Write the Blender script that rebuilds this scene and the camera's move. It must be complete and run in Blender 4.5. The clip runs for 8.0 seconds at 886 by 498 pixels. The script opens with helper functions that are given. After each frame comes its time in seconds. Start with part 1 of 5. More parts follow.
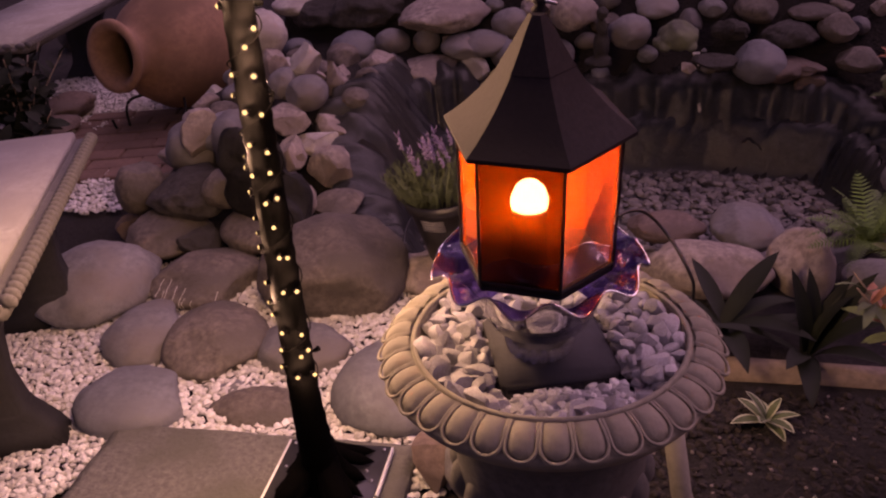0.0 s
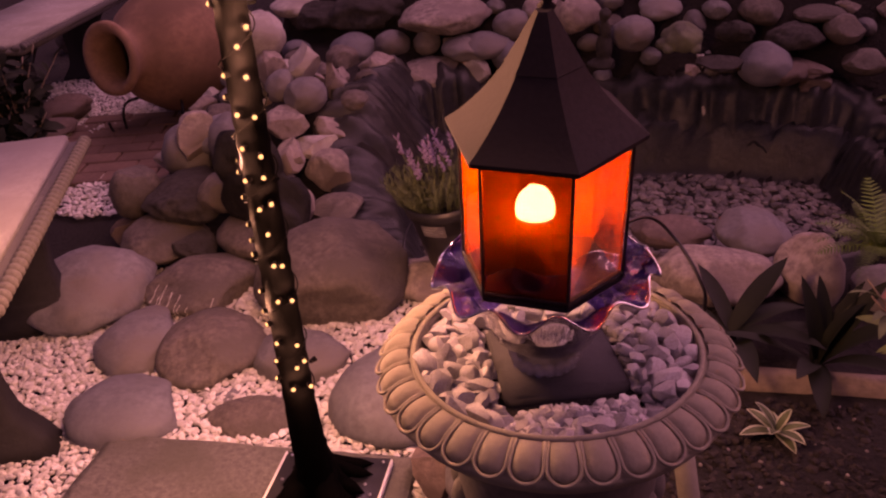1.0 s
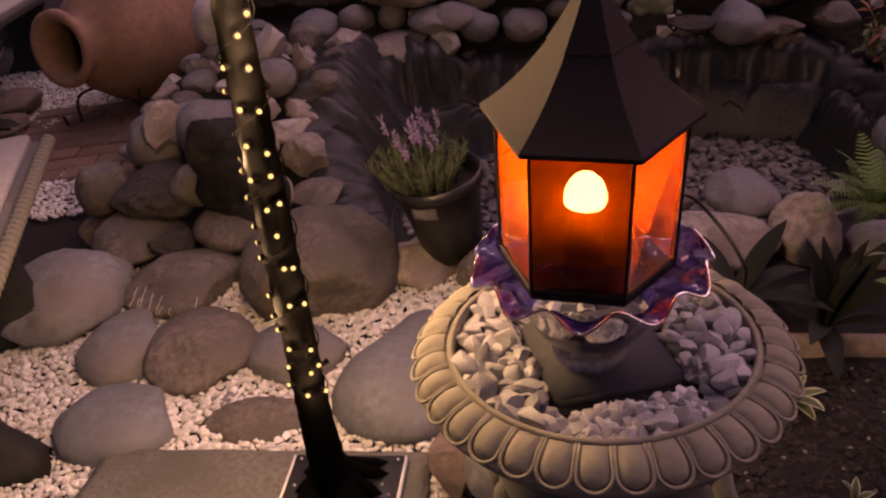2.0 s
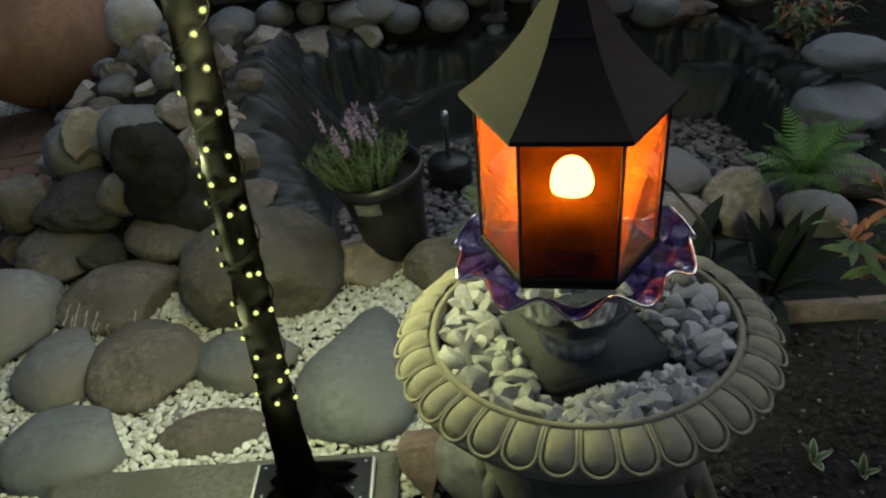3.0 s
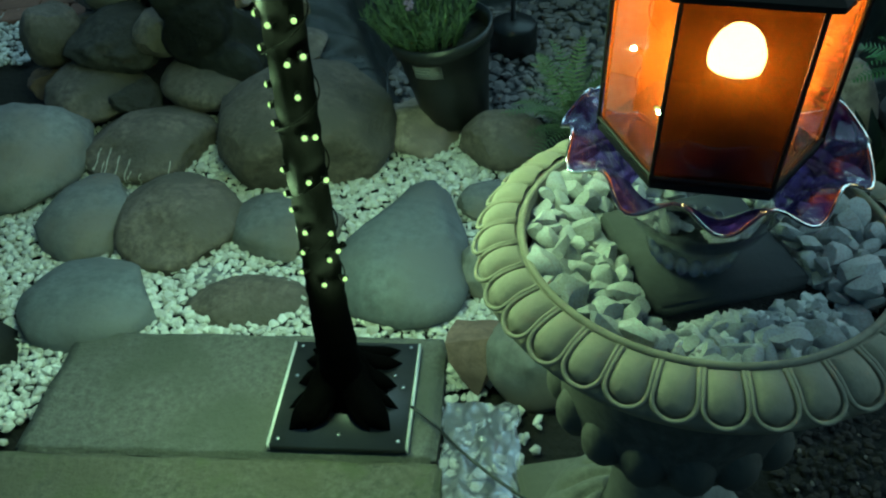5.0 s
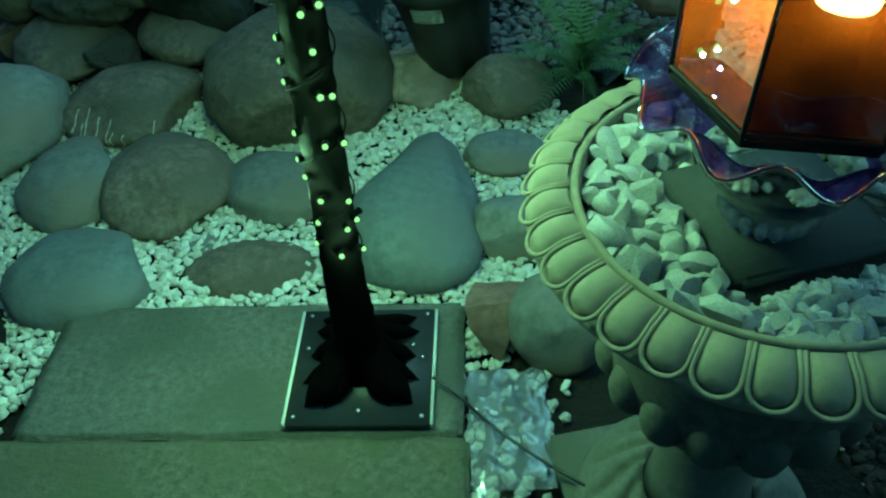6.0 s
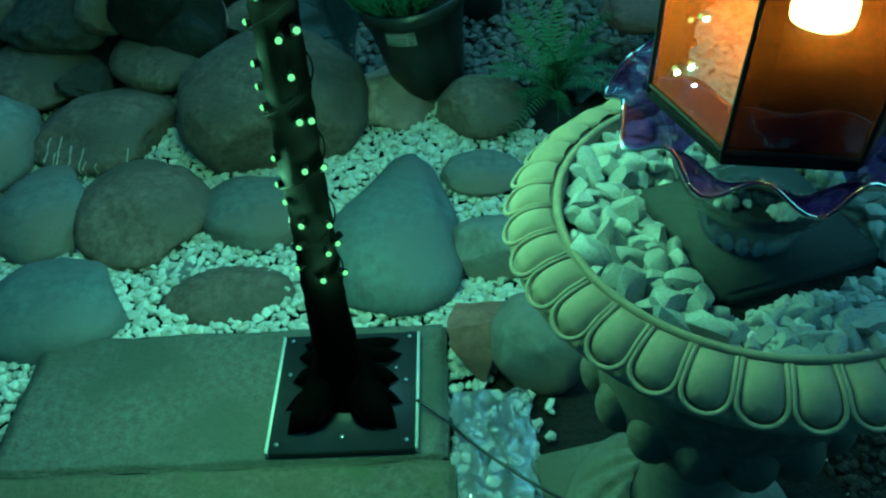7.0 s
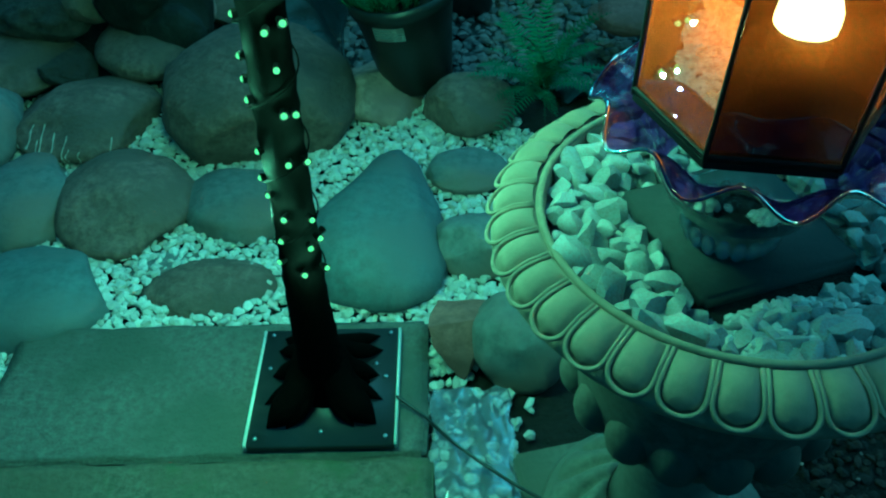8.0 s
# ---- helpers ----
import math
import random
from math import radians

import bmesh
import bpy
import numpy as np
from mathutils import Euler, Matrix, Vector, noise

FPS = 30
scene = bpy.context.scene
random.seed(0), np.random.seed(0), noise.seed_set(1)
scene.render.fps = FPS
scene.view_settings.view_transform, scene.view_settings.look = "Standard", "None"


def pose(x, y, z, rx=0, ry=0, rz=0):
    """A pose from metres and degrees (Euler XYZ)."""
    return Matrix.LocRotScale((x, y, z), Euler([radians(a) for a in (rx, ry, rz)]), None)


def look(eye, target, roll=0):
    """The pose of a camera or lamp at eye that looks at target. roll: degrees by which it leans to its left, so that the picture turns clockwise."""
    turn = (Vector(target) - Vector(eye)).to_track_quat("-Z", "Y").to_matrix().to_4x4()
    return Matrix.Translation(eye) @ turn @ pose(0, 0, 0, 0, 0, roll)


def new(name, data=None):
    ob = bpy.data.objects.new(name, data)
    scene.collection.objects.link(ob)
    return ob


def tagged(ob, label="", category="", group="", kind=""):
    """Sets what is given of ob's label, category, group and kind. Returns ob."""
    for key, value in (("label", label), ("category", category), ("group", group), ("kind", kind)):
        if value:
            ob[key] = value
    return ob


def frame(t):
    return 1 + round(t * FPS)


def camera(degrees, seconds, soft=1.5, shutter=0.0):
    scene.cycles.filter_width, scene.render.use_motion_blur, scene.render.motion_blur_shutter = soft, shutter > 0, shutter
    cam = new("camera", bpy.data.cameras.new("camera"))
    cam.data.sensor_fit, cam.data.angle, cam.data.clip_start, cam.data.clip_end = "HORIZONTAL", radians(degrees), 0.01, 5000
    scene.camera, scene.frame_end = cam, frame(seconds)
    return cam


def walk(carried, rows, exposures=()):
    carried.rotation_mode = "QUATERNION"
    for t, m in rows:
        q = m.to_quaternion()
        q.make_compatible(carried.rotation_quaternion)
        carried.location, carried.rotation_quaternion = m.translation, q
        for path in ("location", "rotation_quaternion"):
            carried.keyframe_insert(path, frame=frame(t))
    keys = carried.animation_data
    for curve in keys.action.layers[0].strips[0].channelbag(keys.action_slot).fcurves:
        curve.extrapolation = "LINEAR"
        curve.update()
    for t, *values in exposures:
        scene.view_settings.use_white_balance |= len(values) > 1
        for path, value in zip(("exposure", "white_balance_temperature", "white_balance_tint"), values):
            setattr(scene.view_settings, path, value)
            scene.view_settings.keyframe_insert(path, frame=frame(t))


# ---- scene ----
cam = camera(55.8, 8.0, soft=2.2)
PATH = [
    (0, (0.522, -1.138, 1.16), (0.138, 0.584, 0.218), -4.4),
    (0.5, (0.519, -1.128, 1.159), (0.136, 0.594, 0.217), -4.7),
    (1, (0.512, -1.094, 1.144), (0.127, 0.631, 0.208), -4.4),
    (1.2, (0.511, -1.084, 1.143), (0.128, 0.64, 0.204), -4.3),
    (2.3, (0.375, -1.023, 1.142), (0.17, 0.681, 0.115), -7.0),
    (2.5, (0.361, -1.022, 1.144), (0.225, 0.684, 0.109), -6.7),
    (3, (0.344, -1.021, 1.14), (0.25, 0.687, 0.104), -6.8),
    (3.5, (0.323, -1.017, 1.123), (0.255, 0.69, 0.084), -4.9),
    (4, (0.309, -0.976, 1.111), (0.252, 0.729, 0.067), -3.3),
    (4.5, (0.296, -0.922, 1.092), (0.178, 0.71, -0.058), -3.2),
    (5, (0.274, -0.879, 1.065), (0.097, 0.645, -0.219), -3.8),
    (5.2, (0.256, -0.854, 1.054), (0.084, 0.635, -0.27), -3.9),
    (6.5, (0.201, -0.792, 1.025), (0.104, 0.643, -0.364), -5.2),
    (7, (0.201, -0.795, 1.029), (0.132, 0.676, -0.325), -4.6),
    (7.5, (0.202, -0.795, 1.027), (0.154, 0.675, -0.328), -3.8),
    (8, (0.204, -0.794, 1.029), (0.17, 0.671, -0.332), -2.4),
]
EXPOSURES = [
    (0.0, 0.96, 9600, 138),
    (0.5, 0.90, 11000, 176),
    (1.2, 0.88, 11800, 182),
    (2.3, 0.90, 10000, 84),
    (3.0, 0.90, 7900, 32),
    (4.0, 0.90, 6700, 2),
    (5.0, 0.82, 5800, -16),
    (6.5, 0.76, 4600, -56),
    (8.0, 0.70, 3750, -60),
]
walk(cam, [(t, look(e, g, r)) for t, e, g, r in PATH], EXPOSURES)

# ---- world and light: dusk under a dim sky ----
world = bpy.data.worlds.new("dusk_sky")
scene.world = world
world.use_nodes = True
wn = world.node_tree
sky = wn.nodes.new("ShaderNodeTexSky")
sky.sky_type = "NISHITA"
sky.sun_disc = False
sky.sun_elevation = radians(4)
sky.ozone_density = 3.0
sky.sun_rotation = radians(55)
wn.nodes["Background"].inputs["Strength"].default_value = 0.06
wn.links.new(sky.outputs["Color"], wn.nodes["Background"].inputs["Color"])

sun_data = bpy.data.lights.new("dusk_sun", "SUN")
sun_data.energy = 0.84
sun_data.angle = radians(75)
sun_data.color = (0.58, 0.86, 1.0)
sun_ob = new("dusk_sun", sun_data)
sun_ob.matrix_world = look((3.0, 2.6, 5.0), (0.2, 0.6, 0.0))

LED_COLOUR = (0.70, 1.0, 0.50)
LED_GLOW = 0.85
LED_WATTS = 0.29
BULB_POWER = 290.0


# ---- materials ----
def material(name, colour, rough=0.8, dark=0.6, grain=60.0, patch=6.0, bump=0.3, metal=0.0, spec=0.5, tint=None, rand=0.0, dist=0.004):
    """A surface with grain, larger patches and fine relief; tint: the colour of the patches; rand: spread from object to object."""
    m = bpy.data.materials.new(name)
    m.use_nodes = True
    n, l = m.node_tree.nodes, m.node_tree.links
    b = n["Principled BSDF"]
    co = n.new("ShaderNodeTexCoord")
    fine = n.new("ShaderNodeTexNoise")
    fine.inputs["Scale"].default_value = grain
    fine.inputs["Detail"].default_value = 8
    fine.inputs["Roughness"].default_value = 0.65
    big = n.new("ShaderNodeTexNoise")
    big.inputs["Scale"].default_value = patch
    big.inputs["Detail"].default_value = 5
    for t in (fine, big):
        l.new(co.outputs["Object"], t.inputs["Vector"])
    ramp = n.new("ShaderNodeValToRGB")
    ramp.color_ramp.elements[0].position, ramp.color_ramp.elements[1].position = 0.36, 0.64
    ramp.color_ramp.elements[0].color = (*[c * dark for c in colour], 1)
    ramp.color_ramp.elements[1].color = (*colour, 1)
    l.new(fine.outputs["Fac"], ramp.inputs["Fac"])
    ramp2 = n.new("ShaderNodeValToRGB")
    ramp2.color_ramp.elements[0].position, ramp2.color_ramp.elements[1].position = 0.44, 0.62
    l.new(big.outputs["Fac"], ramp2.inputs["Fac"])
    mix = n.new("ShaderNodeMix")
    mix.data_type = "RGBA"
    mix.inputs["B"].default_value = (*(tint or [c * 0.7 for c in colour]), 1)
    l.new(ramp2.outputs["Color"], mix.inputs["Factor"])
    l.new(ramp.outputs["Color"], mix.inputs["A"])
    out = mix.outputs["Result"]
    if rand:
        info = n.new("ShaderNodeObjectInfo")
        hsv = n.new("ShaderNodeHueSaturation")
        rng = n.new("ShaderNodeMapRange")
        rng.inputs["To Min"].default_value, rng.inputs["To Max"].default_value = 1 - rand, 1 + rand
        l.new(info.outputs["Random"], rng.inputs["Value"])
        l.new(rng.outputs["Result"], hsv.inputs["Value"])
        l.new(out, hsv.inputs["Color"])
        out = hsv.outputs["Color"]
    l.new(out, b.inputs["Base Color"])
    b.inputs["Roughness"].default_value = rough
    b.inputs["Metallic"].default_value = metal
    b.inputs["Specular IOR Level"].default_value = spec
    if bump:
        bp = n.new("ShaderNodeBump")
        bp.inputs["Strength"].default_value = bump
        bp.inputs["Distance"].default_value = dist
        l.new(fine.outputs["Fac"], bp.inputs["Height"])
        l.new(bp.outputs["Normal"], b.inputs["Normal"])
    return m


def island_material(name, low, high, rough=0.8):
    """Many small loose pieces in one mesh, each with a tone of its own."""
    m = material(name, low, rough, grain=120, bump=0.25)
    n, l = m.node_tree.nodes, m.node_tree.links
    geo = n.new("ShaderNodeNewGeometry")
    mix = n.new("ShaderNodeMix")
    mix.data_type = "RGBA"
    mix.inputs["A"].default_value, mix.inputs["B"].default_value = (*low, 1), (*high, 1)
    l.new(geo.outputs["Random Per Island"], mix.inputs["Factor"])
    fine = n.new("ShaderNodeTexNoise")
    fine.inputs["Scale"].default_value = 90
    mul = n.new("ShaderNodeMix")
    mul.data_type, mul.blend_type = "RGBA", "MULTIPLY"
    mul.inputs["Factor"].default_value = 0.35
    l.new(mix.outputs["Result"], mul.inputs["A"])
    l.new(fine.outputs["Fac"], mul.inputs["B"])
    l.new(mul.outputs["Result"], n["Principled BSDF"].inputs["Base Color"])
    return m


def emitter(name, colour, power):
    m = bpy.data.materials.new(name)
    m.use_nodes = True
    n, l = m.node_tree.nodes, m.node_tree.links
    n.remove(n["Principled BSDF"])
    e = n.new("ShaderNodeEmission")
    e.inputs["Color"].default_value, e.inputs["Strength"].default_value = (*colour, 1), power
    l.new(e.outputs["Emission"], n["Material Output"].inputs["Surface"])
    return m


def thin_glass(name, through_colour, scatter_colour, scatter, gloss=0.04, ior=1.5):
    """Thin coloured glass: tinted see-through, some scatter, and a gloss that grows at grazing angles."""
    m = bpy.data.materials.new(name)
    m.use_nodes = True
    n, l = m.node_tree.nodes, m.node_tree.links
    n.remove(n["Principled BSDF"])
    tr = n.new("ShaderNodeBsdfTransparent")
    tr.inputs["Color"].default_value = (*through_colour, 1)
    sc = n.new("ShaderNodeBsdfTranslucent")
    sc.inputs["Color"].default_value = (*scatter_colour, 1)
    df = n.new("ShaderNodeBsdfDiffuse")
    df.inputs["Color"].default_value = (*scatter_colour, 1)
    both = n.new("ShaderNodeMixShader")
    l.new(sc.outputs[0], both.inputs[1])
    l.new(df.outputs[0], both.inputs[2])
    gl = n.new("ShaderNodeBsdfGlossy")
    gl.inputs["Roughness"].default_value = gloss
    gl.inputs["Color"].default_value = (1, 1, 1, 1)
    a, c = n.new("ShaderNodeMixShader"), n.new("ShaderNodeMixShader")
    a.inputs["Fac"].default_value = scatter
    fr = n.new("ShaderNodeFresnel")
    fr.inputs["IOR"].default_value = ior
    l.new(tr.outputs[0], a.inputs[1])
    l.new(both.outputs[0], a.inputs[2])
    l.new(a.outputs[0], c.inputs[1])
    l.new(gl.outputs[0], c.inputs[2])
    l.new(fr.outputs[0], c.inputs["Fac"])
    l.new(c.outputs[0], n["Material Output"].inputs["Surface"])
    return m


STONE = {
    "grey": material("stone_grey", (0.195, 0.192, 0.195), 0.72, 0.62, 48, 6, 0.45, tint=(0.15, 0.13, 0.115), rand=0.2, dist=0.006),
    "blue": material("stone_bluegrey", (0.15, 0.16, 0.175), 0.68, 0.66, 52, 6, 0.4, tint=(0.125, 0.125, 0.13), rand=0.15, dist=0.006),
    "brown": material("stone_brown", (0.175, 0.14, 0.118), 0.8, 0.45, 50, 8, 0.9, tint=(0.09, 0.075, 0.062), rand=0.2, dist=0.007),
    "tan": material("stone_tan", (0.42, 0.34, 0.295), 0.8, 0.42, 40, 7, 0.9, tint=(0.22, 0.17, 0.15), rand=0.2, dist=0.007),
    "pale": material("stone_pale", (0.55, 0.51, 0.46), 0.75, 0.65, 50, 8, 0.5, tint=(0.33, 0.29, 0.26), rand=0.12, dist=0.006),
    "red": material("stone_red", (0.21, 0.135, 0.11), 0.8, 0.5, 50, 7, 0.7, tint=(0.12, 0.08, 0.065), rand=0.15, dist=0.007),
    "dark": material("stone_dark", (0.06, 0.053, 0.047), 0.9, 0.35, 40, 9, 0.9, tint=(0.03, 0.026, 0.022), rand=0.15, dist=0.014),
}
WORDS = {"grey": "smooth grey river stone", "blue": "smooth blue-grey river stone", "brown": "weathered brown boulder",
         "tan": "rough tan and pinkish rock", "pale": "pale angular broken rock", "red": "reddish-brown rounded rock",
         "dark": "dark rough porous lava rock"}
CONCRETE = material("cast_concrete", (0.145, 0.138, 0.125), 0.9, 0.55, 75, 5.5, 0.9, tint=(0.085, 0.085, 0.07), dist=0.006)
def stained(m, colour, scale, low, high):
    """Adds blotches of another colour, with ragged edges, to a material of material()."""
    n, l = m.node_tree.nodes, m.node_tree.links
    b = n["Principled BSDF"]
    old = b.inputs["Base Color"].links[0].from_socket
    co, nz, rp, mx = n.new("ShaderNodeTexCoord"), n.new("ShaderNodeTexNoise"), n.new("ShaderNodeValToRGB"), n.new("ShaderNodeMix")
    nz.inputs["Scale"].default_value, nz.inputs["Detail"].default_value, nz.inputs["Roughness"].default_value = scale, 9, 0.72
    rp.color_ramp.elements[0].position, rp.color_ramp.elements[1].position = low, high
    mx.data_type = "RGBA"
    mx.inputs["B"].default_value = (*colour, 1)
    l.new(co.outputs["Object"], nz.inputs["Vector"])
    l.new(nz.outputs["Fac"], rp.inputs["Fac"])
    l.new(rp.outputs["Color"], mx.inputs["Factor"])
    l.new(old, mx.inputs["A"])
    l.new(mx.outputs["Result"], b.inputs["Base Color"])
    return m


stained(CONCRETE, (0.055, 0.052, 0.046), 34, 0.60, 0.70)
CONCRETE_MOSS = stained(stained(material("mossy_concrete", (0.135, 0.125, 0.095), 0.92, 0.5, 75, 6, 0.9, tint=(0.085, 0.078, 0.055), dist=0.006), (0.085, 0.088, 0.050), 9, 0.50, 0.62), (0.045, 0.042, 0.036), 40, 0.60, 0.70)
# Bowl and lobes: shade under the rim is put into a darker stone colour.
CAST_SHADED = material("shaded_cast_stone", (0.13, 0.12, 0.10), 0.9, 0.55, 60, 7, 0.4, tint=(0.085, 0.08, 0.065))
# Foot and pedestal: colour kept below the rim's to hold the shade down there.
CAST_SHADED_FOOT = material("shaded_cast_foot", (0.165, 0.157, 0.135), 0.88, 0.7, 70, 6, 0.4, tint=(0.115, 0.11, 0.092))
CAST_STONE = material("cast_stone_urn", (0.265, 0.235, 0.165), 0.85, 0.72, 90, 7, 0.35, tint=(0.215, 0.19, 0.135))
BLACK_STONE = material("black_weathered_stone", (0.012, 0.0115, 0.011), 0.75, 0.4, 45, 8, 0.9, spec=0.25, tint=(0.020, 0.020, 0.018), dist=0.01)
MOSS_STONE = material("moss_grey_stone", (0.11, 0.12, 0.09), 0.85, 0.55, 45, 9, 0.6, tint=(0.12, 0.14, 0.08))
SOIL = material("dark_soil", (0.016, 0.0125, 0.010), 0.95, 0.3, 60, 9, 1.0, tint=(0.013, 0.010, 0.008), dist=0.02)
BLACK_PAINT = material("black_paint", (0.012, 0.0115, 0.012), 0.6, 0.7, 90, 8, 0.2, spec=0.2)
TRUNK_BLACK = material("black_trunk", (0.0020, 0.0018, 0.0018), 0.85, 0.5, 70, 10, 0.6, spec=0.02)
PLATE = material("dark_plate", (0.035, 0.035, 0.04), 0.35, 0.7, 60, 5, 0.15)
WHITE_STRIP = material("white_strip", (0.75, 0.75, 0.72), 0.5, 0.9, 40, 5, 0.1)
STEEL = material("steel", (0.6, 0.6, 0.6), 0.3, 0.8, 60, 5, 0.05, metal=1.0)
ROOF = material("bronze_brown_metal", (0.034, 0.027, 0.025), 0.78, 0.75, 160, 6, 0.15, spec=0.15)
LINER = material("black_pond_liner", (0.062, 0.070, 0.075), 0.3, 0.5, 25, 4, 0.5, tint=(0.06, 0.06, 0.055), dist=0.01)
SOIL_CRUMB = island_material("soil_crumb", (0.008, 0.006, 0.005), (0.045, 0.032, 0.024), 0.9)
GRAVEL_WHITE = island_material("white_gravel", (0.50, 0.475, 0.44), (0.84, 0.82, 0.78), 0.8)
PEBBLE = material("white_marble_pebble", (0.38, 0.375, 0.365), 0.55, 0.85, 40, 9, 0.15, tint=(0.29, 0.265, 0.25), rand=0.25)
GRAVEL_GREY = island_material("grey_pond_pebbles", (0.09, 0.085, 0.085), (0.27, 0.235, 0.22), 0.7)
SLATE = material("dark_slate_tile", (0.046, 0.046, 0.048), 0.75, 0.7, 60, 6, 0.3)
TERRACOTTA = material("weathered_terracotta", (0.36, 0.18, 0.11), 0.85, 0.7, 40, 4, 0.3, tint=(0.20, 0.10, 0.06))
POT_PLASTIC = material("black_plastic_pot", (0.015, 0.015, 0.016), 0.4, 0.8, 60, 5, 0.05)
LABEL_WHITE = material("white_paper_label", (0.7, 0.68, 0.62), 0.6, 0.92, 40, 5, 0.05)
BAR_GREY = material("label_print", (0.25, 0.25, 0.25), 0.7, 0.9, 40, 5, 0.0)
WOOD_EDGE = material("weathered_timber", (0.28, 0.20, 0.15), 0.85, 0.6, 40, 5, 0.4)
BRICK = material("dull_red_brick", (0.22, 0.12, 0.09), 0.9, 0.7, 50, 5, 0.4, rand=0.2)
LEAF = material("fern_green", (0.09, 0.23, 0.055), 0.6, 0.6, 30, 6, 0.1, rand=0.2)
LEAF_DARK = material("dark_leaf", (0.009, 0.015, 0.008), 0.65, 0.6, 20, 5, 0.1, rand=0.2, spec=0.2)
LEAF_GREY = material("lavender_green", (0.075, 0.12, 0.045), 0.7, 0.6, 30, 6, 0.1, rand=0.2)
LEAF_FERN = material("dull_fern_green", (0.12, 0.17, 0.075), 0.65, 0.6, 30, 6, 0.1, rand=0.25)
LEAF_PALE = material("leaf_edge", (0.45, 0.48, 0.32), 0.6, 0.8, 30, 6, 0.1)
LEAF_ORANGE = material("orange_tip", (0.50, 0.17, 0.08), 0.6, 0.6, 30, 6, 0.1)
LILAC = material("lilac_flower", (0.27, 0.19, 0.34), 0.7, 0.7, 40, 6, 0.1)
GLASS_BODY = thin_glass("thin_clear_glass", (0.90, 0.92, 0.96), (0.5, 0.5, 0.7), 0.05, 0.03, 1.55)
# Near-white scatter in this glass replaces highlights on the foot's scallops.
GLASS_FOOT = thin_glass("pressed_glass", (0.84, 0.86, 0.94), (0.92, 0.92, 1.0), 0.15, 0.05, 1.9)
GLASS_BLUE = thin_glass("cobalt_violet_glass", (0.11, 0.065, 0.36), (0.09, 0.05, 0.33), 0.17, 0.03, 1.6)
GLASS_EDGE = thin_glass("violet_glass_edge", (0.05, 0.03, 0.20), (0.04, 0.022, 0.16), 0.40, 0.06, 1.5)
AMBER = thin_glass("amber_glass", (0.26, 0.065, 0.009), (0.96, 0.30, 0.04), 0.32, 0.015)
SMOKED = thin_glass("smoked_amber_glass", (0.021, 0.0110, 0.0075), (0.95, 0.28, 0.022), 0.014, 0.015)
LED = emitter("led", (0.60, 0.90, 0.28), LED_GLOW)
FLAME = emitter("flame_bulb", (1.0, 0.60, 0.22), BULB_POWER)


# ---- helpers of this scene ----
def mesh(bm, name, mat, smooth=True):
    me = bpy.data.meshes.new(name)
    bm.normal_update()
    bm.to_mesh(me)
    bm.free()
    me.materials.append(mat)
    if smooth:
        me.polygons.foreach_set("use_smooth", [True] * len(me.polygons))
    return me


def part(name, bm, mat, parent=None, label="", smooth=True):
    ob = new(name, mesh(bm, name, mat, smooth))
    ob.parent = parent
    if label:
        tagged(ob, label)
    return ob


def thing(name, label, category, m=None, group="", kind=""):
    ob = new(name)
    ob.empty_display_size = 0.05
    if m is not None:
        ob.matrix_world = m
    return tagged(ob, label, category, group, kind)


def lathe(profile, n=48, closed_top=True, closed_bottom=True, wave=None):
    """A body turned from (radius, height) pairs; wave(angle, index) scales the radius."""
    bm = bmesh.new()
    rings = []
    for i, (r, z) in enumerate(profile):
        ring = []
        for k in range(n):
            a = math.tau * k / n
            s = wave(a, i) if wave else 1.0
            ring.append(bm.verts.new((r * s * math.cos(a), r * s * math.sin(a), z)))
        rings.append(ring)
    for p, q in zip(rings, rings[1:]):
        for k in range(n):
            bm.faces.new((p[k], p[(k + 1) % n], q[(k + 1) % n], q[k]))
    if closed_bottom:
        bm.faces.new(rings[0][::-1])
    if closed_top:
        bm.faces.new(rings[-1])
    return bm


def box(sx, sy, sz, centre=(0, 0, 0), bevel=0.003, seg=2):
    bm = bmesh.new()
    bmesh.ops.create_cube(bm, size=1, matrix=Matrix.Translation(centre) @ Matrix.Diagonal((sx, sy, sz, 1)))
    if bevel:
        bmesh.ops.bevel(bm, geom=bm.edges[:], offset=bevel, segments=seg, affect="EDGES", clamp_overlap=True)
    return bm


def tube(points, radius, n=8, taper=None):
    """A tube along points, with closed ends."""
    bm = bmesh.new()
    pts = [Vector(p) for p in points]
    rings = []
    for i, p in enumerate(pts):
        d = (pts[min(i + 1, len(pts) - 1)] - pts[max(i - 1, 0)]).normalized()
        s = d.cross(Vector((0.13, 0.31, 1.0) if abs(d.z) < 0.9 else (1, 0.1, 0))).normalized()
        u = s.cross(d)
        r = radius * (taper(i / (len(pts) - 1)) if taper else 1)
        rings.append([bm.verts.new(p + r * (math.cos(math.tau * k / n) * s + math.sin(math.tau * k / n) * u)) for k in range(n)])
    for p, q in zip(rings, rings[1:]):
        for k in range(n):
            bm.faces.new((p[k], p[(k + 1) % n], q[(k + 1) % n], q[k]))
    bm.faces.new(rings[0][::-1])
    bm.faces.new(rings[-1])
    return bm


